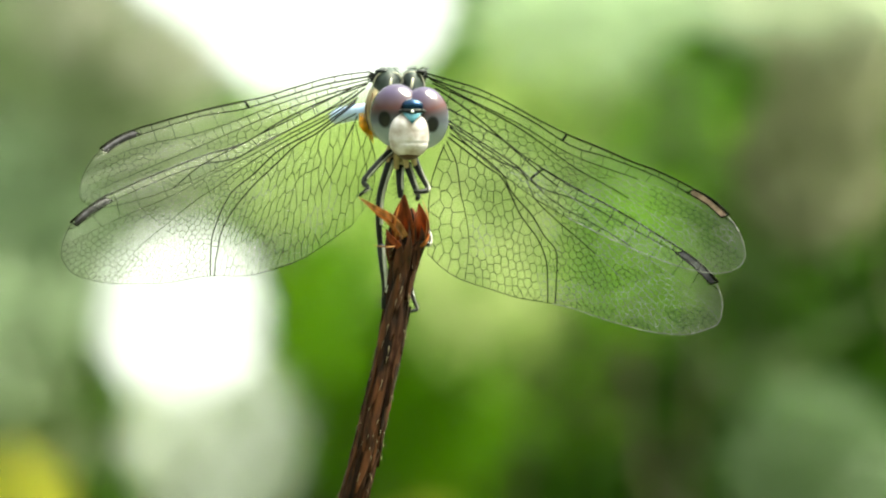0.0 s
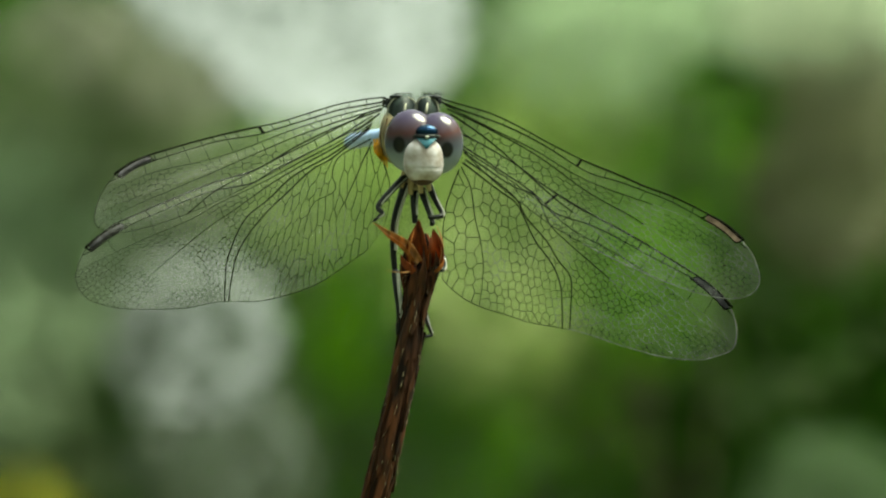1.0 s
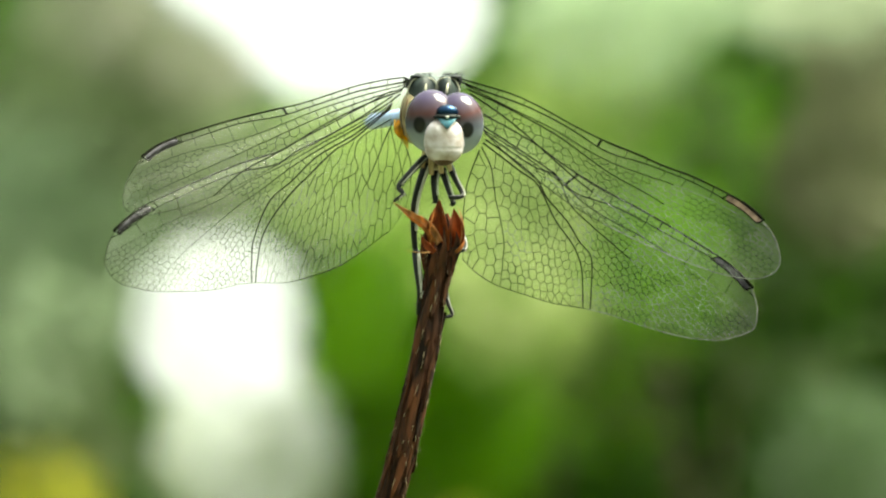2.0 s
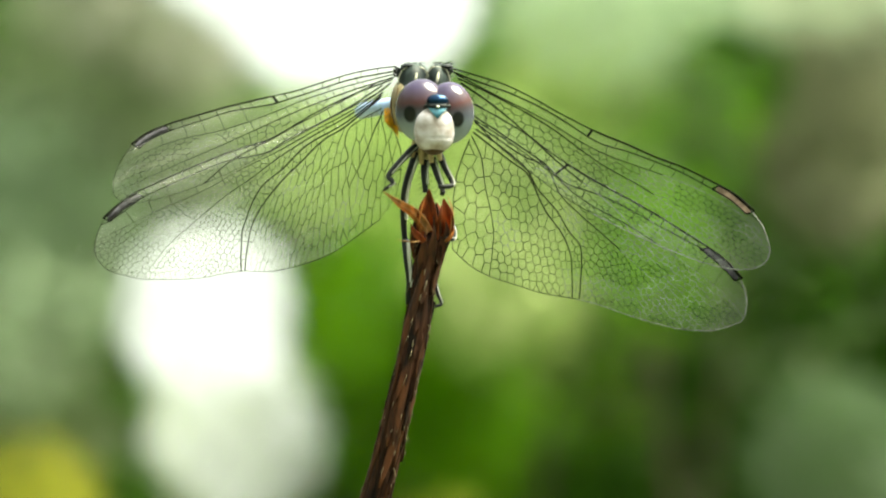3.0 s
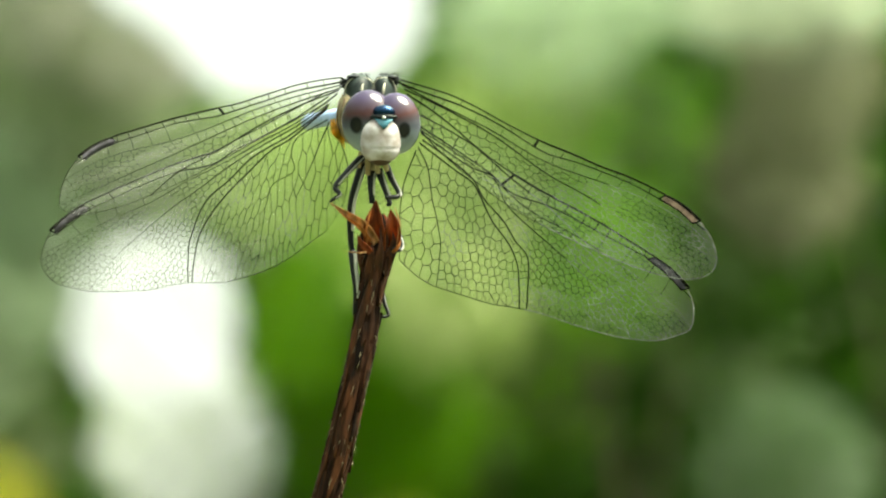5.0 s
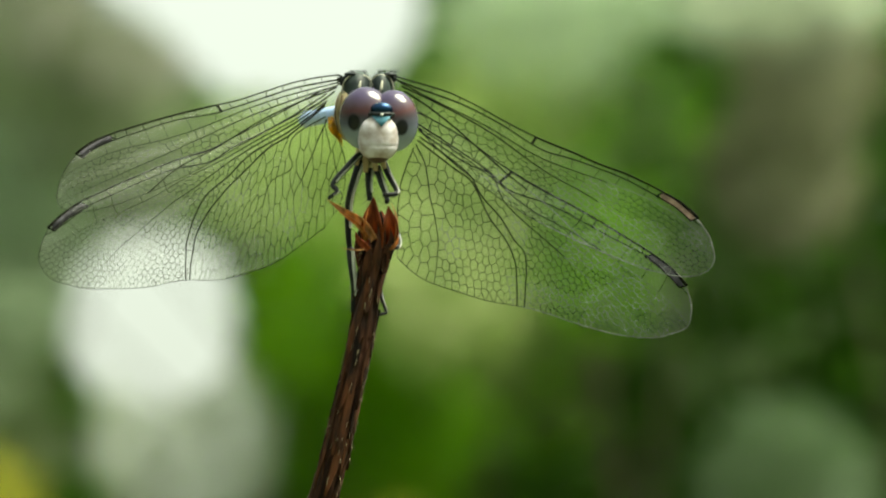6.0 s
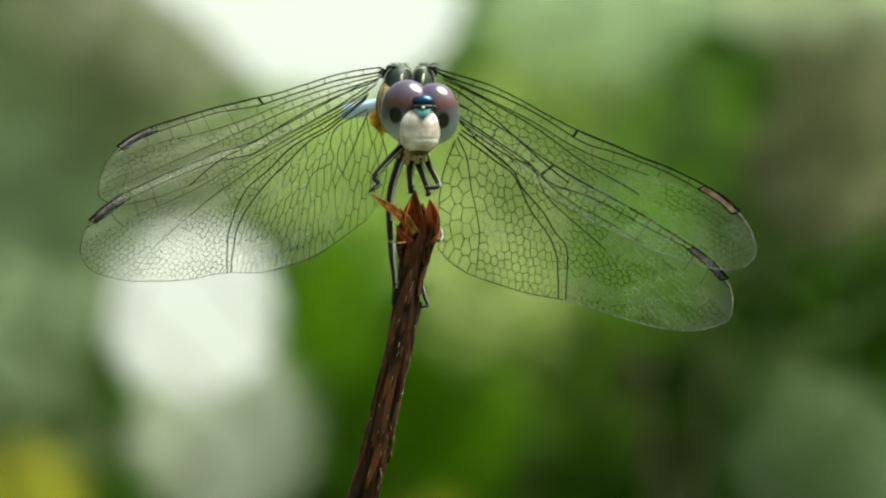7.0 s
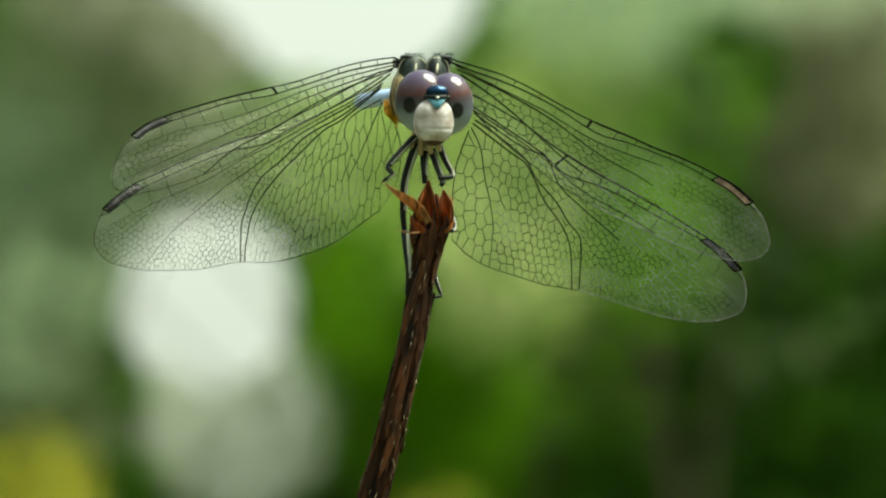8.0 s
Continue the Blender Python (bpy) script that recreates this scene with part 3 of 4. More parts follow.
for i in range(7):
    q = i / 6
    for k in range(9):
        u = (k / 8 * 2 - 1) * 0.84 * (1 - q)
        z = 0.16 - 0.86 * q
        chevron.v.append((0.20 + u, -2.72 - 0.66 * math.sin(math.pi * (0.12 + 0.42 * q)) + 0.30 * u * u, z + 0.12 * abs(u)))
for i in range(6):
    for k in range(8):
        a = i * 9 + k
        chevron.f.append((a, a + 1, a + 10, a + 9))
part("frons", chevron, TEAL, head, "teal chevron on the forehead")
part("ocellus", Shape().blob((0.22, -3.12, 0.17), (0.13, 0.10, 0.11), 10, 14), OCELLUS, head, "tiny pale simple eye")
for sx in (-1, 1):
    part("antenna", Shape().tube([(0.2 + sx * 0.55, -2.8, 0.25), (0.2 + sx * 0.75, -3.1, 0.36), (0.2 + sx * 0.92, -3.3, 0.5)], [0.06, 0.035, 0.012], 6), DARK, head)

# thorax
thorax = Shape().blob((-1.20, 4.2, 7.80), (1.14, 2.6, 1.66), power=0.62).blob((0.50, 4.2, 7.75), (0.90, 2.6, 1.62), power=0.62).blob((-0.5, 5.2, 6.4), (2.0, 4.0, 2.5))
part("thorax", thorax, THORAX, dragonfly, "dark greenish thorax with pale stripes")
part("flank", Shape().blob((-1.86, 4.4, 6.40), (1.06, 3.2, 1.95)).blob((-0.35, 2.2, 3.6), (0.85, 1.5, 1.1)), FLANK, dragonfly, "straw-yellow flank and chest")
for x, w in ((-1.12, 0.10), (0.42, 0.10)):
    arc = [(x + 0.04 * k, 4.2 - 2.62 * math.cos(0.17 * k + 0.05), 7.80 + 1.62 * math.sin(0.17 * k + 0.05)) for k in range(5)]
    part("stripe", Shape().tube(arc, [w * 0.6, w, w, w * 0.8, 0.05], 8), PALE, dragonfly, "pale yellow-green stripe")
for x, r in ((-1.20, 1.14), (0.50, 0.90)):
    arc = [(x + r * 0.99 * math.copysign(abs(math.cos(a)) ** 0.62, math.cos(a)), 2.6, 7.78 + 1.36 * math.sin(a)) for a in [math.pi * (0.02 + 0.96 * k / 14) for k in range(15)]]
    part("seam", Shape().tube(arc, 0.055, 6), PALE, dragonfly, "pale seam")
tuft = Shape()
for k in range(44):
    sx = random.choice((-1, 1))
    p = Vector((-0.15 + sx * random.uniform(0.35, 1.5), random.uniform(3.0, 5.0), 9.42 - random.uniform(0.0, 0.25)))
    way = Vector((sx * random.uniform(0.1, 0.5), random.uniform(-0.4, 0.2), random.uniform(0.12, 0.32)))
    tuft.tube([p, p + way * 0.5, p + way + Vector((0, 0, -0.08))], [0.035, 0.025, 0.008], 4)
tagged(part("bristles", tuft, DARK, dragonfly, "short dark hairs on the back"), kind="stuff")
for x, z, w in ((-1.55, 9.22, 0.62), (1.08, 9.18, 0.52)):
    part("wing_hinge", Shape().blob((x, 3.6, z), (w, 1.3, 0.20), 12, 18).blob((x * 1.22, 3.2, z - 0.25), (w * 0.5, 0.5, 0.3), 10, 14), DARK, dragonfly, "dark hinge at the wing roots")
patch = Shape()
for k in range(6):
    patch.tube([(-2.25 - 0.20 * k, 4.2, 6.45 - 0.05 * k), (-2.45 - 0.15 * k, 3.4, 5.5 - 0.03 * k), (-2.3 - 0.13 * k, 3.0, 4.1 + 0.16 * k)], [0.07, 0.105, 0.03], 8, flat=0.5)
part("amber_patch", patch, AMBER, dragonfly, "amber patch at the hind wing root")
BROWN = material("brown stripe", (0.07, 0.035, 0.014), 0.6, vary=0.4, size=900, spec=0.2)
for k in range(2):
    part("side_stripe", Shape().tube([(-2.30 - 0.30 * k, 2.0 + 0.8 * k, 7.7 - 0.3 * k), (-2.50 - 0.30 * k, 2.0 + 0.8 * k, 6.4), (-2.3 - 0.28 * k, 2.1 + 0.8 * k, 5.0)], [0.04, 0.08, 0.03], 6), BROWN, dragonfly, "brown side stripe")
for (x, y, z), (dx, dz) in ((fore_left["at"], (0.9, -0.35)), (fore_right["at"], (-0.7, -0.35))):
    root = Shape()
    for k in range(4):
        root.tube([(x + dx, y + 0.4, z + dz - 0.12 * k), (x + dx * 0.4, y + 0.15, z + dz * 0.4 - 0.16 * k + 0.1), (x - dx * 0.12, y, z - 0.22 * k + 0.2)], [0.14, 0.12, 0.06], 7)
    part("wing_root", root, DARK, dragonfly, "dark joint at the foot of the wing")


# abdomen: blue, in ringed segments, pointing away from the lens
rings, knots = [], []
for k in range(46):
    q = k / 45
    c = Vector((-1.35 - 3.95 * q, 7.5 + 18.0 * q, 6.75 - 0.40 * q))
    bulge = 1.0 + 0.03 * abs(math.sin(math.pi * q * 9)) ** 0.5
    rings.append(c)
    knots.append((0.64 if q < 0.95 else 0.64 - 3.0 * (q - 0.95)) * bulge)
part("abdomen", Shape().tube(rings, knots, 24, flat=0.8), BLOOM, dragonfly, "powdery pale blue abdomen")


def leg(points, thick, pale=0.17):
    thick *= 1.38
    s = Shape().tube(spline(points, 24), [thick * (1.0 - 0.45 * k / 23) for k in range(24)], 10)
    run, spines = spline(points, 40), Shape()
    for k in range(3, 37, 2):
        p = run[k]
        way = Vector((random.choice((-1, 1)) * random.uniform(0.5, 1), random.uniform(-0.6, 0.3), -0.5)).normalized()
        spines.tube([p, p + way * thick * 2.6], [0.022, 0.005], 4)
    ob = part("leg", s, LEG, dragonfly, "thin black spiny leg")
    tagged(part("spine_fringe", spines, LEG, ob), kind="stuff")
    if pale:
        part("leg_stripe", Shape().tube([q + Vector((thick * 0.55, -thick * 0.72, 0)) for q in run[1:30]], thick * pale, 6), LEG_PALE, ob, "pale stripe along the leg")
    return ob


for run in ([(-0.9, 1.3, 4.2), (-1.15, 0.9, 3.4), (-1.30, 0.6, 2.75)], [(-0.5, 1.0, 4.0), (-0.62, 0.7, 3.0), (-0.62, 0.6, 2.2)], [(0.0, 1.0, 3.8), (0.06, 0.6, 2.9), (0.10, 0.5, 2.3)], [(0.6, 1.0, 3.8), (0.62, 0.6, 3.0), (0.72, 0.5, 2.45)]):
    part("coxa", Shape().tube(spline(run, 12), [0.30 - 0.012 * k for k in range(12)], 10), COXA, dragonfly, "cream upper leg joint")
leg([(-1.0, 1.0, 3.5), (-1.9, 0.3, 2.6), (-2.92, -0.3, 1.42), (-2.7, -0.5, 1.0), (-2.55, -0.6, 0.75)], 0.21)
leg([(-2.9, -0.4, 1.2), (-2.6, -0.7, 0.85), (-3.0, -0.8, 0.55), (-3.25, -0.8, 0.30)], 0.13)
leg([(-0.95, 1.2, 3.0), (-1.35, 0.9, 1.8), (-1.72, 0.9, 0.5), (-1.85, 1.0, -0.6), (-1.85, 1.1, -2.2), (-1.72, 1.0, -3.4)], 0.25, 0.34)
leg([(-1.72, 1.0, -3.2), (-1.62, 0.5, -4.4), (-1.45, 0.2, -5.9), (-1.5, 0.2, -7.2), (-1.55, 0.3, -7.7)], 0.22, 0.5)
leg([(-0.35, 1.2, 2.4), (-0.38, 0.7, 1.4), (-0.32, 0.4, 0.2)], 0.24, 0.24)
leg([(0.15, 1.0, 2.6), (0.55, 0.4, 1.4), (0.92, -0.1, 0.35), (0.85, -0.4, 0.1)], 0.22, 0.25)
leg([(0.65, 1.0, 2.9), (1.1, 0.3, 1.9), (1.62, -0.4, 0.82), (1.1, -0.7, 0.62), (0.6, -0.8, 0.65)], 0.20)
leg([(1.45, 0.4, -1.9), (1.75, -0.1, -2.6), (1.65, -0.5, -3.1), (1.2, -0.9, -3.0)], 0.19)
leg([(0.42, 0.8, -6.2), (0.62, 0.3, -7.0), (0.85, 0.0, -7.7), (0.4, -0.2, -7.85)], 0.13)

# ---- twig ----
twig = tagged(new("twig"), "upright dry reddish-brown twig with a broken bud at its tip", "twig")
twig.matrix_basis = PERCH
foot = [PERCH.inverted() @ Vector(p) for p in ((-0.0195, 0.018, 0.70), (-0.028, 0.03, 0.58), (-0.033, 0.035, 0.42), (-0.030, 0.03, 0.25), (-0.028, 0.03, 0.10), (-0.028, 0.03, -0.03))]
course = spline([(0.2, 0.3, -2.0), (0.1, 0.3, -3.2), (-0.36, 0.2, -5.7), (-0.92, 0.1, -9.3), (-1.66, 0.0, -12.9), (-2.50, 0.0, -16.5), (-3.38, 0.1, -20.1), (-4.7, 0.3, -25.0), (-6.4, 0.5, -31.0), (-9.0, 0.9, -41.0), (-11.5, 1.5, -56.0), (-14.0, 2.5, -75.0)]
                + [p / MM for p in foot], 6600)
course = course[:320] + course[320::24]
for i, p in enumerate(course[:400]):   # slightly crooked
    bend = min(1.0, i / 60) * min(1.0, (400 - i) / 60)
    p.x += 0.20 * bend * noise.noise((0, 0, i * 0.021))
shell, sides, rows = Shape(), 64, len(course)
for i, p in enumerate(course):
    way = (course[min(i + 1, rows - 1)] - course[max(i - 1, 0)]).normalized()
    side = Vector((0, -1, 0)).cross(way).normalized()
    up = way.cross(side)
    drop = (course[0] - p).length
    r = (0.70 + 0.46 * math.exp(-drop / 2.4) + 0.011 * min(drop, 20) + 0.0022 * drop) * min(1.0, 0.25 + 0.6 * drop)
    for k in range(sides):
        a = 2 * math.pi * k / sides
        twist = a + 0.07 * drop
        ridge = noise.noise((math.cos(twist) * 2.2, math.sin(twist) * 2.2, drop * 0.16)) + 0.5 * noise.noise((math.cos(twist) * 5, math.sin(twist) * 5, drop * 0.5))
        crack = max(0.0, 1 - abs(noise.noise((math.cos(twist) * 3, math.sin(twist) * 3, drop * 0.20 + 7))) / 0.10)
        grain = noise.noise((math.cos(twist) * 11, math.sin(twist) * 11, drop * 1.1 + 3))
        g = r * (1 + 0.18 * ridge - 0.17 * crack + 0.06 * grain)
        shell.v.append(p + side * (math.cos(a) * g) + up * (math.sin(a) * g))
for i in range(rows - 1):
    for k in range(sides):
        a, b = i * sides + k, i * sides + (k + 1) % sides
        shell.f.append((a, b, b + sides, a + sides))
shell.f.append(tuple(reversed(range(sides))))
part("stem", shell, BARK, twig, "ridged dark reddish-brown bark")


def sliver(points, width, thick, mat, parent, name, label="", curl=0.3, sharp=1.0):
    """A pointed, hollow scale along a curve."""
    run, s = spline(points, 12), Shape()
    for i, p in enumerate(run):
        q = i / 11
        way = (run[min(i + 1, 11)] - run[max(i - 1, 0)]).normalized()
        side = Vector((0, -1, 0)).cross(way).normalized()
        up = way.cross(side)
        w = width * (math.sin(math.pi * (0.28 + 0.72 * q)) ** sharp + 0.03)
        for k, u in enumerate((-1, -0.5, 0, 0.5, 1)):
            s.v.append(p + side * (u * w) - up * (curl * w * (1 - u * u)))
        for k, u in enumerate((1, 0.5, 0, -0.5, -1)):
            s.v.append(p + side * (u * w * 0.94) - up * (curl * w * (1 - u * u) - thick))
    for i in range(11):
        for k in range(10):
            a, b = i * 10 + k, i * 10 + (k + 1) % 10
            s.f.append((a, b, b + 10, a + 10))
    return part(name, s, mat, parent, label)


sliver([(0.0, -0.5, -3.2), (-0.2, -0.9, -1.6), (-0.1, -0.8, -0.4), (-0.04, -0.5, 0.42)], 0.78, 0.12, SCALE, twig, "bud_scale", "red-brown pointed bud scale", 0.7)
sliver([(0.95, -0.4, -3.0), (1.15, -0.9, -1.9), (1.12, -0.85, -1.1), (0.98, -0.4, -0.25)], 0.60, 0.12, SCALE, twig, "bud_scale", "red-brown pointed bud scale", 0.8)
sliver([(0.5, -0.5, -3.1), (0.5, -0.75, -2.0), (0.46, -0.6, -1.0), (0.42, -0.3, -0.55)], 0.30, 0.08, HUSK, twig, "bud_scale", "dark brown inner bud scale", 0.5)
sliver([(1.45, -0.5, -2.8), (1.62, -0.85, -1.8), (1.52, -0.8, -0.8), (1.20, -0.5, 0.02)], 0.10, 0.05, STRAW, twig, "bract", "dry straw-coloured bract")
sliver([(-0.62, -0.9, -2.9), (-0.75, -1.25, -1.9), (-0.52, -1.15, -0.8), (-0.20, -0.8, 0.15)], 0.07, 0.04, FRAY, twig, "bract", "frayed orange edge of a bud scale")
sliver([(0.4, 0.8, -3.0), (0.45, 1.0, -1.6), (0.5, 0.9, -0.5)], 0.9, 0.15, SCALE, twig, "bud_scale", "red-brown pointed bud scale", -0.5)
for k in range(8):
    a, low = 2.4 * k, -3.0 - 0.42 * (k % 4)
    x, y = math.cos(a), math.sin(a)
    sliver([(-0.25 + 0.62 * x, 0.2 + 0.62 * y, low - 1.6), (0.05 + 1.14 * x, 0.2 + 1.15 * y, low), (0.2 + 1.22 * x, 0.1 + 1.2 * y, low + 0.9), (0.2 + 1.1 * x, 0.1 + 1.1 * y, low + 1.7)],
           0.36, 0.10, HUSK, twig, "husk_scale", "dark brown husk scale", 0.5 if y < 0 else -0.5)
sliver([(0.0, -0.7, -2.6), (-0.9, -1.1, -1.4), (-2.1, -1.3, -0.6), (-3.3, -1.3, 0.25)], 0.34, 0.10, STRAW, twig, "bract", "dry straw-coloured bract", 0.9)
sliver([(-0.4, -0.9, -2.5), (-1.2, -1.35, -1.5), (-2.1, -1.6, -0.85), (-2.7, -1.5, -0.35)], 0.15, 0.06, FRAY, twig, "bract", "folded edge of a dry bract", 0.5)
sliver([(-0.7, -1.3, -3.25), (-1.2, -1.5, -3.3), (-1.8, -1.5, -3.25), (-2.4, -1.4, -3.12)], 0.06, 0.04, STRAW, twig, "bract", "dry straw-coloured bract")
sliver([(-0.4, -1.2, -3.3), (-1.1, -1.3, -2.6), (-1.35, -1.2, -2.0)], 0.26, 0.06, SCALE, twig, "bract", "dry brown bract")
sliver([(1.1, -1.1, -3.3), (1.5, -1.2, -2.9), (1.75, -1.1, -2.4)], 0.13, 0.06, FRAY, twig, "bract", "dry orange-brown bract")


def ring_at(i, a):
    """Place, direction, outward way and radius on the bark."""
    p, way = course[i], (course[i + 1] - course[i - 1]).normalized()
    side = Vector((0, -1, 0)).cross(way).normalized()
    drop = (course[0] - p).length
    return p, way, side * math.cos(a) + way.cross(side) * math.sin(a), 0.76 + 0.48 * math.exp(-drop / 2.4) + 0.011 * min(drop, 20)


lint = Shape()
for k in range(105):
    i = int(8 + k * 2.5 + random.uniform(-2, 2))
    a = k * 2.4 + random.uniform(-0.5, 0.5)
    p, way, out, r = ring_at(i, a)
    n, wide, lean = random.uniform(3.0, 7.5), random.uniform(0.19, 0.38), random.uniform(-0.16, 0.10)
    if (course[0] - p).length < 5.0:
        n *= 0.45
    across = out.cross(way).normalized()
    lip, s = random.uniform(0.04, 0.16), Shape()
    for j in range(9):
        q = j / 8
        w = wide * math.sin(math.pi * (0.06 + 0.90 * q)) ** 0.8
        c = p + out * r * 0.93 + way * n * (q - 0.3) + across * lean * n * (q - 0.5)
        lift = 0.02 + lip * q * q + 0.03 * noise.noise((k, q * 3, 1))
        for u in (-1, -0.5, 0, 0.5, 1):
            m = noise.noise((k * 3.1, u * 2, q * 5)) * 0.05
            s.v.append(c + across * (u * w) + out * (lift + m + 0.10 - 0.20 * w * u * u))
        s.v.append(c - out * 0.12)
    for j in range(8):
        for m in range(6):
            x, y = j * 6 + m, j * 6 + (m + 1) % 6
            s.f.append((x, y, y + 6, x + 6))
    s.f += [tuple(range(6)), tuple(range(48, 54))]
    part("bark_flake", s, FLAKE, twig)
    # pale fuzz along the flake's free edge
    for e in range(3):
        q, u = random.uniform(0.45, 1.0), random.choice((-1, 1)) * random.uniform(0.7, 1.0)
        w = wide * math.sin(math.pi * (0.06 + 0.90 * q)) ** 0.8
        c = p + out * (r * 0.93 + 0.10 + lip * q * q - 0.16 * w) + way * n * (q - 0.3) + across * (lean * n * (q - 0.5) + u * w)
        tip = c + (out * random.uniform(0.2, 0.7) + way).normalized() * random.uniform(0.25, 0.7)
        lint.tube([c, c.lerp(tip, 0.5) + out * 0.02, tip], [0.012, random.uniform(0.012, 0.026), 0.006], 5)
tagged(part("bark_fuzz", lint, FUZZ, twig, "pale frayed bark fibres"), kind="stuff")


# ---- shrubs behind ----
def leaf_mass(name, spots, size, mat, seed, parent, label="", up=0.55, narrow=0.5):
    """Many folded leaves at the given places (view axes, metres), as one mesh."""
    rng = np.random.default_rng(seed)
    c = np.asarray(spots, dtype=float)
    n = len(c)
    blade = np.array([(0, 0, 0), (0.30, 0.5, 0.10), (0.30, -0.5, 0.10), (0.38, 0, 0), (0.72, 0.38, 0.05), (0.72, -0.38, 0.05), (0.76, 0, -0.04), (1.0, 0, -0.12)])
    blade[:, 1] *= narrow
    blade[:, 0] -= 0.5
    faces = np.array([(0, 3, 1, 1), (0, 2, 3, 3), (1, 3, 6, 4), (3, 2, 5, 6), (4, 6, 7, 7), (6, 5, 7, 7)])
    nrm = rng.normal(size=(n, 3))
    nrm[:, 2] += up * 2
    nrm /= np.linalg.norm(nrm, axis=1)[:, None]
    way = np.cross(nrm, rng.normal(size=(n, 3)))
    way /= np.linalg.norm(way, axis=1)[:, None]
    side = np.cross(nrm, way)
    k = size * rng.uniform(0.65, 1.35, n)
    v = c[:, None] + k[:, None, None] * (blade[None, :, :1] * way[:, None] + blade[None, :, 1:2] * side[:, None] + blade[None, :, 2:] * nrm[:, None])
    f = []
    for q in faces:
        row = q[None] + 8 * np.arange(n)[:, None]
        f += [tuple(r[:3]) if q[2] == q[3] else tuple(r) for r in row.tolist()]
    me = bpy.data.meshes.new(name)
    me.from_pydata(v.reshape(-1, 3).tolist(), [], f)
    me.materials.append(mat)
    me.update()
    ob = new(name, me)
    ob.parent = parent
    return tagged(ob, label, kind="stuff")


def shrub(label, base, tips, thick):
    """An Empty at the foot with a stem and limbs that reach the tips (view axes)."""
    root = tagged(new("shrub"), label, "shrub")
    wood = material("shrub wood", (0.10, 0.075, 0.05), 0.8, size=60, second=(0.05, 0.04, 0.03), bump=0.5)
    flat = VIEW.inverted() @ Vector(base)
    root.matrix_basis = VIEW
    top = Vector(tips[0])
    part("trunk", Shape().tube(spline([flat, flat.lerp(top, 0.4) + Vector((0.05, 0.1, 0)), top], 24), [thick * (1 - 0.8 * k / 23) for k in range(24)], 10).data("trunk", wood, scale=1.0), None, root)
    for t in tips[1:]:
        t = Vector(t)
        s = flat.lerp(top, random.uniform(0.35, 0.7))
        part("limb", Shape().tube(spline([s, s.lerp(t, 0.5) + Vector((0, 0.06, 0.05)), t], 14), [thick * 0.5 * (1 - 0.85 * k / 13) for k in range(14)], 8).data("limb", wood, scale=1.0), None, root)
    return root


AWAY = 4.8
DENSE = 2.6   # small leaves, many of them
GAPS = [(-0.095, 0.182, 0.092, 0.074), (-0.165, 0.205, 0.070, 0.046), (-0.193, -0.047, 0.058, 0.058), (-0.168, -0.132, 0.057, 0.057)]
rng = np.random.default_rng(5)


def scatter(n, x, y, z, grow=0.0):
    p = np.stack([rng.uniform(*x, n), rng.uniform(*y, n), rng.uniform(*z, n)], axis=1)
    for gx, gz, rx, rz in GAPS:
        k = (p[:, 1] + REACH) / 6.0
        p = p[((p[:, 0] / k - gx) / (rx + grow)) ** 2 + ((p[:, 2] / k - gz) / (rz + grow)) ** 2 > 1]
    return p


def bunch(n, x, z, rx, rz, y=(4.6, 5.0), soft=0.20):
    """A clump of leaf places that thins out over its outer part."""
    n = round(n * DENSE)
    a = rng.uniform(0, 2 * np.pi, n)
    r = np.sqrt(rng.uniform(0, 1, n)) * (1 + soft * rng.normal(size=n))
    d = rng.uniform(*y, n)
    u, v = x + np.cos(a) * r * rx, z + np.sin(a) * r * rz
    free = np.ones(n, dtype=bool)
    for gx, gz, gw, gh in GAPS[:3]:
        free &= ((u - gx) / gw) ** 2 + ((v - gz) / gh) ** 2 > 1
    k = (d + REACH) / 6.0
    return np.stack([u * k, d, v * k], axis=1)[free]


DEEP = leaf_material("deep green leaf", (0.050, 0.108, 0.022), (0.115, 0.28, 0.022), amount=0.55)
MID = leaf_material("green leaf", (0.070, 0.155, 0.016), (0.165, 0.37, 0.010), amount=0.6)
# lightened yellow-green: part of the glow behind the wings is in this colour
GLOW_GREEN = leaf_material("yellow-green leaf with painted glow", (0.19, 0.265, 0.085), (0.37, 0.50, 0.16), amount=0.6)
PALE_GREEN = leaf_material("pale green leaf", (0.29, 0.37, 0.26), (0.34, 0.45, 0.29), amount=0.6)
# paler still: the sun glow beside the twig, put into leaf colour
SUN_GLOW = leaf_material("leaf with painted sun glow", (0.33, 0.38, 0.18), (0.50, 0.58, 0.28), amount=0.6)
SAGE = leaf_material("sage leaf", (0.18, 0.225, 0.13), (0.20, 0.26, 0.13))
# grey-brown of the blurred glint discs, and the lighter tone of their overlap
DISC_BROWN = leaf_material("grey-brown glint disc leaf", (0.098, 0.110, 0.056), (0.094, 0.106, 0.048))
DISC_PALE = leaf_material("paler glint disc leaf", (0.19, 0.20, 0.132), (0.17, 0.182, 0.112))
SILVER = leaf_material("grey-green leaf", (0.15, 0.215, 0.13), (0.14, 0.22, 0.10))
DULL = leaf_material("dull green leaf", (0.11, 0.165, 0.095), (0.10, 0.165, 0.07))
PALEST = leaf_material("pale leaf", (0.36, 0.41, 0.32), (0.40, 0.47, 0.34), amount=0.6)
STONE = leaf_material("grey-beige leaf", (0.32, 0.32, 0.27), (0.32, 0.33, 0.27))
YELLOW = leaf_material("yellow leaf", (0.64, 0.61, 0.11), (0.74, 0.72, 0.10))

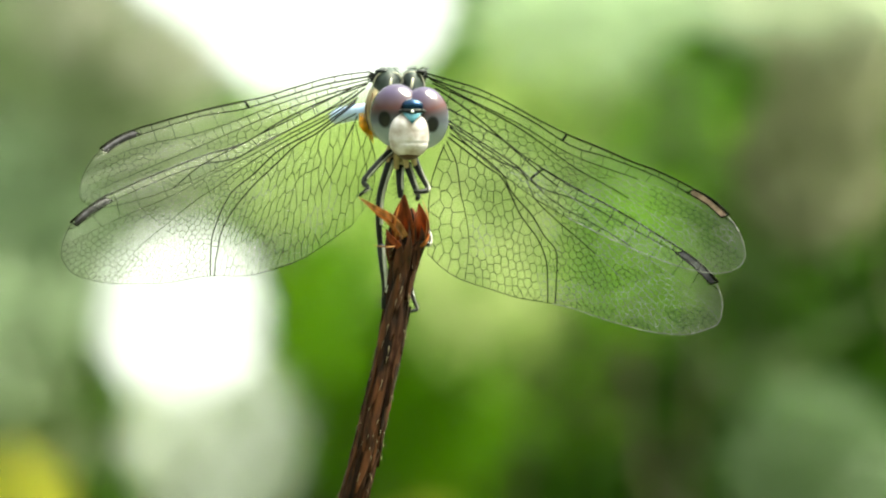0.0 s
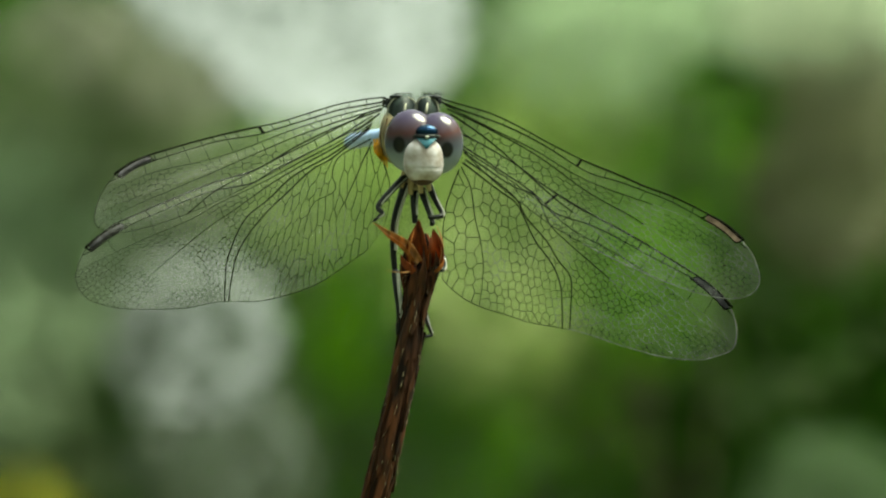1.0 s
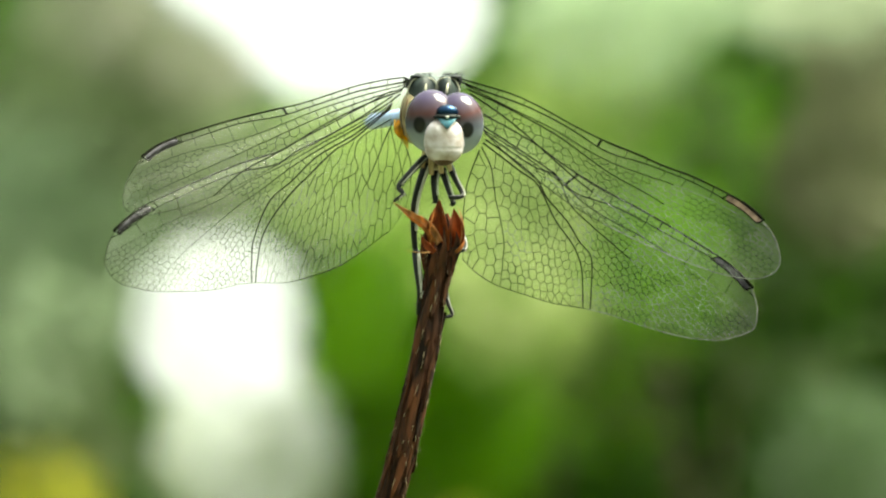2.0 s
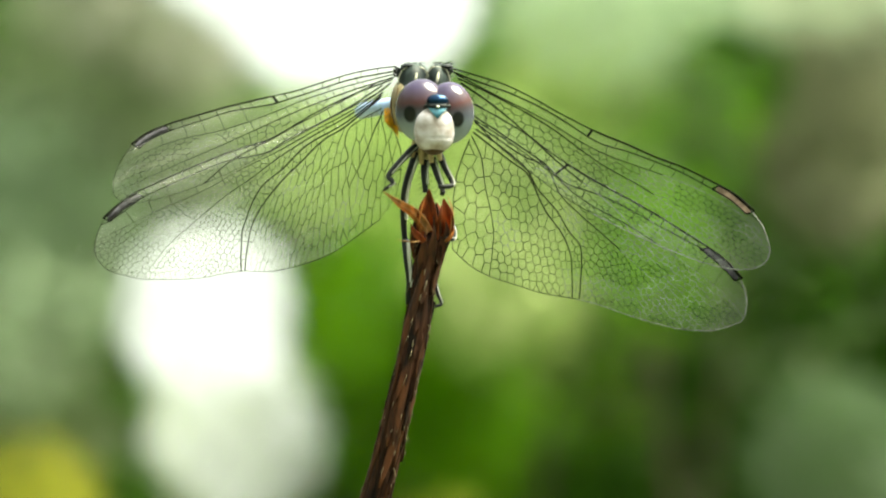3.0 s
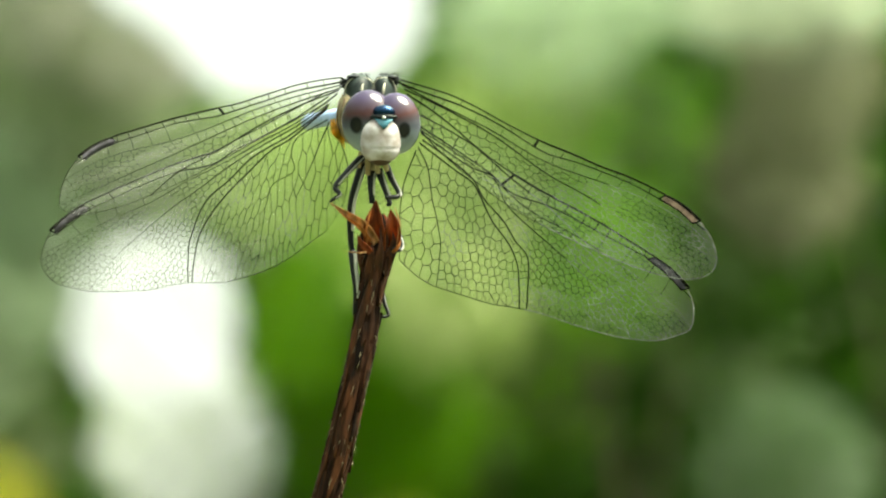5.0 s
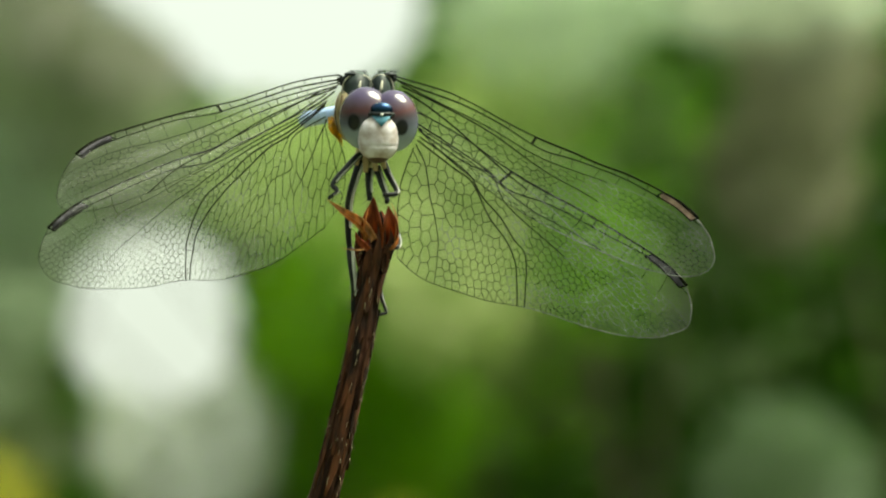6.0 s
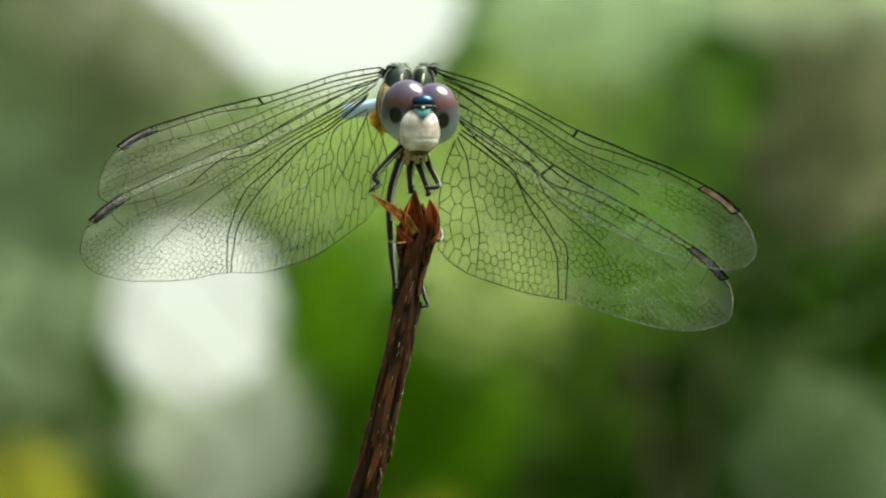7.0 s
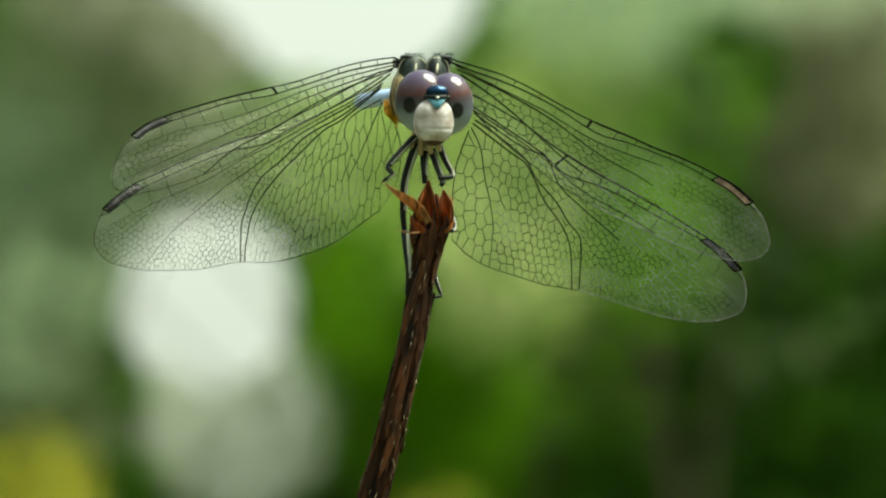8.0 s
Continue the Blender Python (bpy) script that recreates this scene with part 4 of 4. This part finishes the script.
hedge = shrub("tall dense dark green shrub with gaps of sky", (0.3, 6.0, 0), [(0.75, 5.9, 0.8), (1.7, 5.9, 0.9)], 0.06)
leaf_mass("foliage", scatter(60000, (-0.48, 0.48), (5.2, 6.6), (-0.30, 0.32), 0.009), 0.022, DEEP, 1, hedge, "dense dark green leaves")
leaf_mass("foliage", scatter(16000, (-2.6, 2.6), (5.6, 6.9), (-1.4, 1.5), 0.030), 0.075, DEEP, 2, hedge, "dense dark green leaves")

bright = shrub("leafy sapling with sun glow painted into its yellow-green leaves", (-0.1, 4.9, 0), [(0.05, 4.85, 0.0), (-0.05, 4.9, -0.15)], 0.008)
leaf_mass("foliage", np.vstack([bunch(430, 0.020, -0.005, 0.070, 0.085), bunch(420, -0.085, 0.055, 0.075, 0.055), bunch(110, 0.030, -0.045, 0.050, 0.042), bunch(150, 0.055, 0.100, 0.065, 0.050)]), 0.0112, GLOW_GREEN, 3, bright, "yellow-green leaves lightened for the sun glow")
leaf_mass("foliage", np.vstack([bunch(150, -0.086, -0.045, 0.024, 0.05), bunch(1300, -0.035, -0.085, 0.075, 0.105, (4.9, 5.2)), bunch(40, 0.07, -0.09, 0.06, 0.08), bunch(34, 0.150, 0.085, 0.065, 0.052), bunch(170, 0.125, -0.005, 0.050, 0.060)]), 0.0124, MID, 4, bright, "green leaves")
# this clump paints the soft glow right of the twig
leaf_mass("foliage", bunch(62, 0.018, -0.002, 0.060, 0.070, (4.4, 4.6), 0.10), 0.0112, SUN_GLOW, 14, bright, "pale leaves with the sun glow in their colour")

fresh = shrub("tall sapling with pale leaves that carry painted glow", (0.2, 5.2, 0), [(0.09, 5.1, 0.17), (0.20, 5.1, 0.18), (-0.29, 5.1, 0.02)], 0.008)
# pale colour carries blurred brightness; the last clump is the sky disc's halo
leaf_mass("foliage", np.vstack([bunch(430, 0.085, 0.165, 0.062, 0.048), bunch(350, 0.19, 0.185, 0.06, 0.030), bunch(850, -0.312, 0.025, 0.062, 0.066), bunch(60, -0.315, -0.050, 0.055, 0.055, (4.4, 4.6), 0.3), bunch(170, -0.270, -0.015, 0.050, 0.050)]), 0.0112, PALE_GREEN, 9, fresh, "pale green leaves with halo glow in their colour")

# brightness of the upper right corner, put into whitish leaf colour
leaf_mass("foliage", bunch(460, 0.255, 0.180, 0.065, 0.036, (4.4, 4.7)), 0.0112, PALEST, 11, fresh, "whitish leaves painting the bright blurred corner")

dry = shrub("shrub whose grey-brown leaves stand for blurred glints", (0.5, 5.0, 0), [(0.26, 4.9, 0.1), (0.10, 4.9, -0.1), (-0.26, 4.9, 0.1)], 0.008)
# round clumps shaped and coloured as out-of-focus leaf glints
leaf_mass("foliage", np.vstack([bunch(330, 0.278, 0.128, 0.054, 0.050, soft=0.06), bunch(480, 0.256, 0.056, 0.058, 0.058, soft=0.03), bunch(50, 0.090, -0.080, 0.052, 0.052, soft=0.04)]), 0.0112, DISC_BROWN, 6, dry, "grey-brown leaves massed as blurred glint discs")
leaf_mass("foliage", np.vstack([bunch(190, 0.270, 0.125, 0.046, 0.044, (4.4, 4.6)), bunch(70, 0.258, 0.060, 0.054, 0.054, (4.4, 4.6), 0.03)]), 0.010, DISC_PALE, 12, dry, "paler leaves where the glint discs overlap")

sage = shrub("tall shrub with soft sage-green leaves", (-0.5, 5.1, 0), [(-0.27, 5.0, 0.12), (-0.18, 5.0, 0.07)], 0.008)
leaf_mass("foliage", np.vstack([bunch(560, -0.27, 0.12, 0.07, 0.07), bunch(360, -0.19, 0.065, 0.07, 0.045), bunch(40, 0.21, -0.03, 0.08, 0.07), bunch(35, 0.140, 0.085, 0.060, 0.048), bunch(150, -0.315, -0.055, 0.06, 0.06), bunch(170, -0.30, -0.130, 0.05, 0.05)]), 0.0112, SAGE, 10, sage, "soft sage-green leaves")

bleached = shrub("tall shrub with bleached grey-beige leaves", (-0.7, 5.2, 0), [(-0.24, 5.0, 0.15)], 0.008)
leaf_mass("foliage", np.vstack([bunch(150, -0.275, 0.168, 0.045, 0.032), bunch(150, -0.238, 0.146, 0.042, 0.030), bunch(120, -0.200, 0.124, 0.038, 0.026)]), 0.0112, STONE, 15, bleached, "bleached grey-beige leaves")

yellow = shrub("shrub with a few yellow leaves", (-0.4, 4.8, 0), [(-0.31, 4.8, -0.18)], 0.008)
leaf_mass("foliage", np.vstack([bunch(300, -0.314, -0.184, 0.046, 0.046, soft=0.05), bunch(18, -0.030, -0.196, 0.030, 0.016)]), 0.0112, YELLOW, 8, yellow, "yellow leaves")


def thicket():
    """The woods that close the clearing on all sides but for the shrubs before the lens."""
    n = 56000
    a = rng.uniform(radians(24), radians(336), n) + math.pi / 2
    d = rng.uniform(6.5, 8.5, n)
    z = rng.uniform(0, 1, n) ** 0.9 * (4.6 + 0.9 * np.sin(a * 7) + 0.6 * np.sin(a * 17))
    spots = np.stack([np.cos(a) * d, np.sin(a) * d, z], axis=1)
    ob = leaf_mass("thicket", spots, 0.17, DEEP, 31, None, "dense dark green thicket around the clearing")
    return tagged(ob, category="thicket")


thicket()


def spray(label, n, rx, rz, x, y, z, reach, mat, seed, size=0.024, thin=(0, 0), clear=False):
    """An added leafy twig, swayed to vary a blurred disc's brightness: leaves about its own origin, sparser towards
    thin, and the stem that carries them.
    """
    root = tagged(new("added_branch"), label, "branch", "swaying leafy branches")
    root.matrix_basis = VIEW @ pose(x, y, z)
    if thin == (0, 0):
        local = bunch(n, 0, 0, rx, rz, (-0.1, 0.1), 0.04)
        local[:, [0, 2]] /= ((local[:, 1:2] + REACH) / 6.0)
    else:
        n = round(n * DENSE)
        u, v = rng.uniform(-1, 1, n), rng.uniform(-1, 1, n)
        kept = rng.uniform(0, 1, n) > 0.5 + u * thin[0] + v * thin[1]
        local = np.stack([u * rx, rng.uniform(-0.1, 0.1, n), v * rz * (1 + 0.15 * np.sin(9 * u))], axis=1)[kept]
    if clear:   # bare where the upper opening shows the sky
        near = (AWAY + REACH) / 6.0
        local = local[((local[:, 0] + x) / near - GAPS[2][0]) ** 2 + ((local[:, 2] + z) / near - GAPS[2][1]) ** 2 > 0.064 ** 2]
    leaf_mass("foliage", local, size, mat, seed, root, "small dull leaves")
    wood = material("branch wood", (0.10, 0.075, 0.05), 0.8, size=60, second=(0.05, 0.04, 0.03), bump=0.5)
    part("stem", Shape().tube(spline([(0, 0, 0), (reach[0] * 0.5, 0.12, reach[1] * 0.4), (reach[0], 0.3, reach[1])], 14), [0.0015 + 0.004 * k / 13 for k in range(14)], 8).data("stem", wood, scale=1.0), None, root)
    return root


# added branches: leaves drawn over the sky gaps stand for their dimming
side_dimmer = spray("added grey-green leafy branch that dims the left discs", 9500, 0.26, 0.130, -0.50, AWAY, -0.085, (-0.5, -0.2), SILVER, 21, 0.009, (0.5, 0))
top_dimmer = spray("added hanging grey-green leafy branch that dims the upper sky", 7000, 0.15, 0.20, -0.10, AWAY, 0.38, (-0.5, 0.4), SILVER, 22, 0.009, (0, -0.5))
low_cover = spray("added low leafy branch that greys the lower sky disc", 540, 0.064, 0.064, -0.160, AWAY + 0.3, -0.125, (-0.3, -0.5), PALEST, 24, 0.007, clear=True)
low_dimmer = spray("added low pale leafy branch that dims the lower sky disc", 450, 0.061, 0.061, -0.151, AWAY, -0.119, (-0.3, -0.5), PALEST, 23, 0.007, clear=True)
# added: a disc of leaves in place of a blurred leaf glint
glint_branch = spray("added low dull green leafy branch standing for a glint disc", 430, 0.056, 0.056, 0.230, AWAY, -0.140, (0.4, -0.5), DULL, 25, 0.0112)


# ---- movement ----
def motions():
    def nod(t, yaw=0.0, roll=0.0, dip=0.0):
        return t, pose(*(c * MM for c in NECK), dip, roll, yaw)

    walk(head, [nod(0.0), nod(1.3), nod(1.4, 1, 1), nod(1.5, 7, 8), nod(1.6, 15, 18), nod(1.7, 3, 3), nod(1.8), nod(2.8), nod(8.0)])
    for ob, w in ((left_fore, fore_left), (left_hind, hind_left)):
        still = pose(*(c * MM for c in w["at"]), *w["turn"])
        spread = pose(*(c * MM for c in w["at"])) @ pose(0, 0, 0, 0, 0.5, -1.7) @ pose(0, 0, 0, *w["turn"])
        walk(ob, [(0.0, spread), (1.4, spread), (1.52, spread), (1.68, still), (1.8, still), (8.0, still)])

    # these sways time how the discs dim, brighten and fade
    for ob, rows in ((side_dimmer, ((0.0, -0.50, -0.085), (0.3, -0.42, -0.085), (0.6, -0.325, -0.085), (0.85, -0.175, -0.085), (1.05, -0.155, -0.085), (1.25, -0.27, -0.085), (1.5, -0.31, -0.085), (1.7, -0.355, -0.085), (2.3, -0.50, -0.085), (8.0, -0.50, -0.085))),
                     (top_dimmer, ((0.0, -0.10, 0.38), (0.35, -0.10, 0.36), (0.65, -0.10, 0.32), (0.9, -0.10, 0.265), (1.1, -0.10, 0.265), (1.35, -0.10, 0.34), (1.6, -0.10, 0.37), (2.2, -0.10, 0.38), (8.0, -0.10, 0.38))),
                     (glint_branch, ((0.0, 0.230, -0.140), (0.5, 0.231, -0.145), (1.0, 0.234, -0.160), (1.5, 0.231, -0.145), (2.4, 0.230, -0.140), (4.7, 0.230, -0.140), (5.8, 0.232, -0.150), (6.0, 0.232, -0.152), (6.2, 0.231, -0.148), (6.6, 0.230, -0.140), (7.2, 0.230, -0.140), (7.5, 0.231, -0.155), (7.8, 0.234, -0.205), (8.0, 0.236, -0.260))),
                     (low_dimmer, ((0.0, -0.151, -0.119), (1.7, -0.151, -0.119), (2.75, -0.165, -0.27), (3.4, -0.166, -0.275), (4.75, -0.165, -0.27), (5.3, -0.160, -0.20), (5.85, -0.151, -0.119), (8.0, -0.151, -0.119)))):
        walk(ob, [(t, VIEW @ pose(x, AWAY, z)) for t, x, z in rows])


motions()
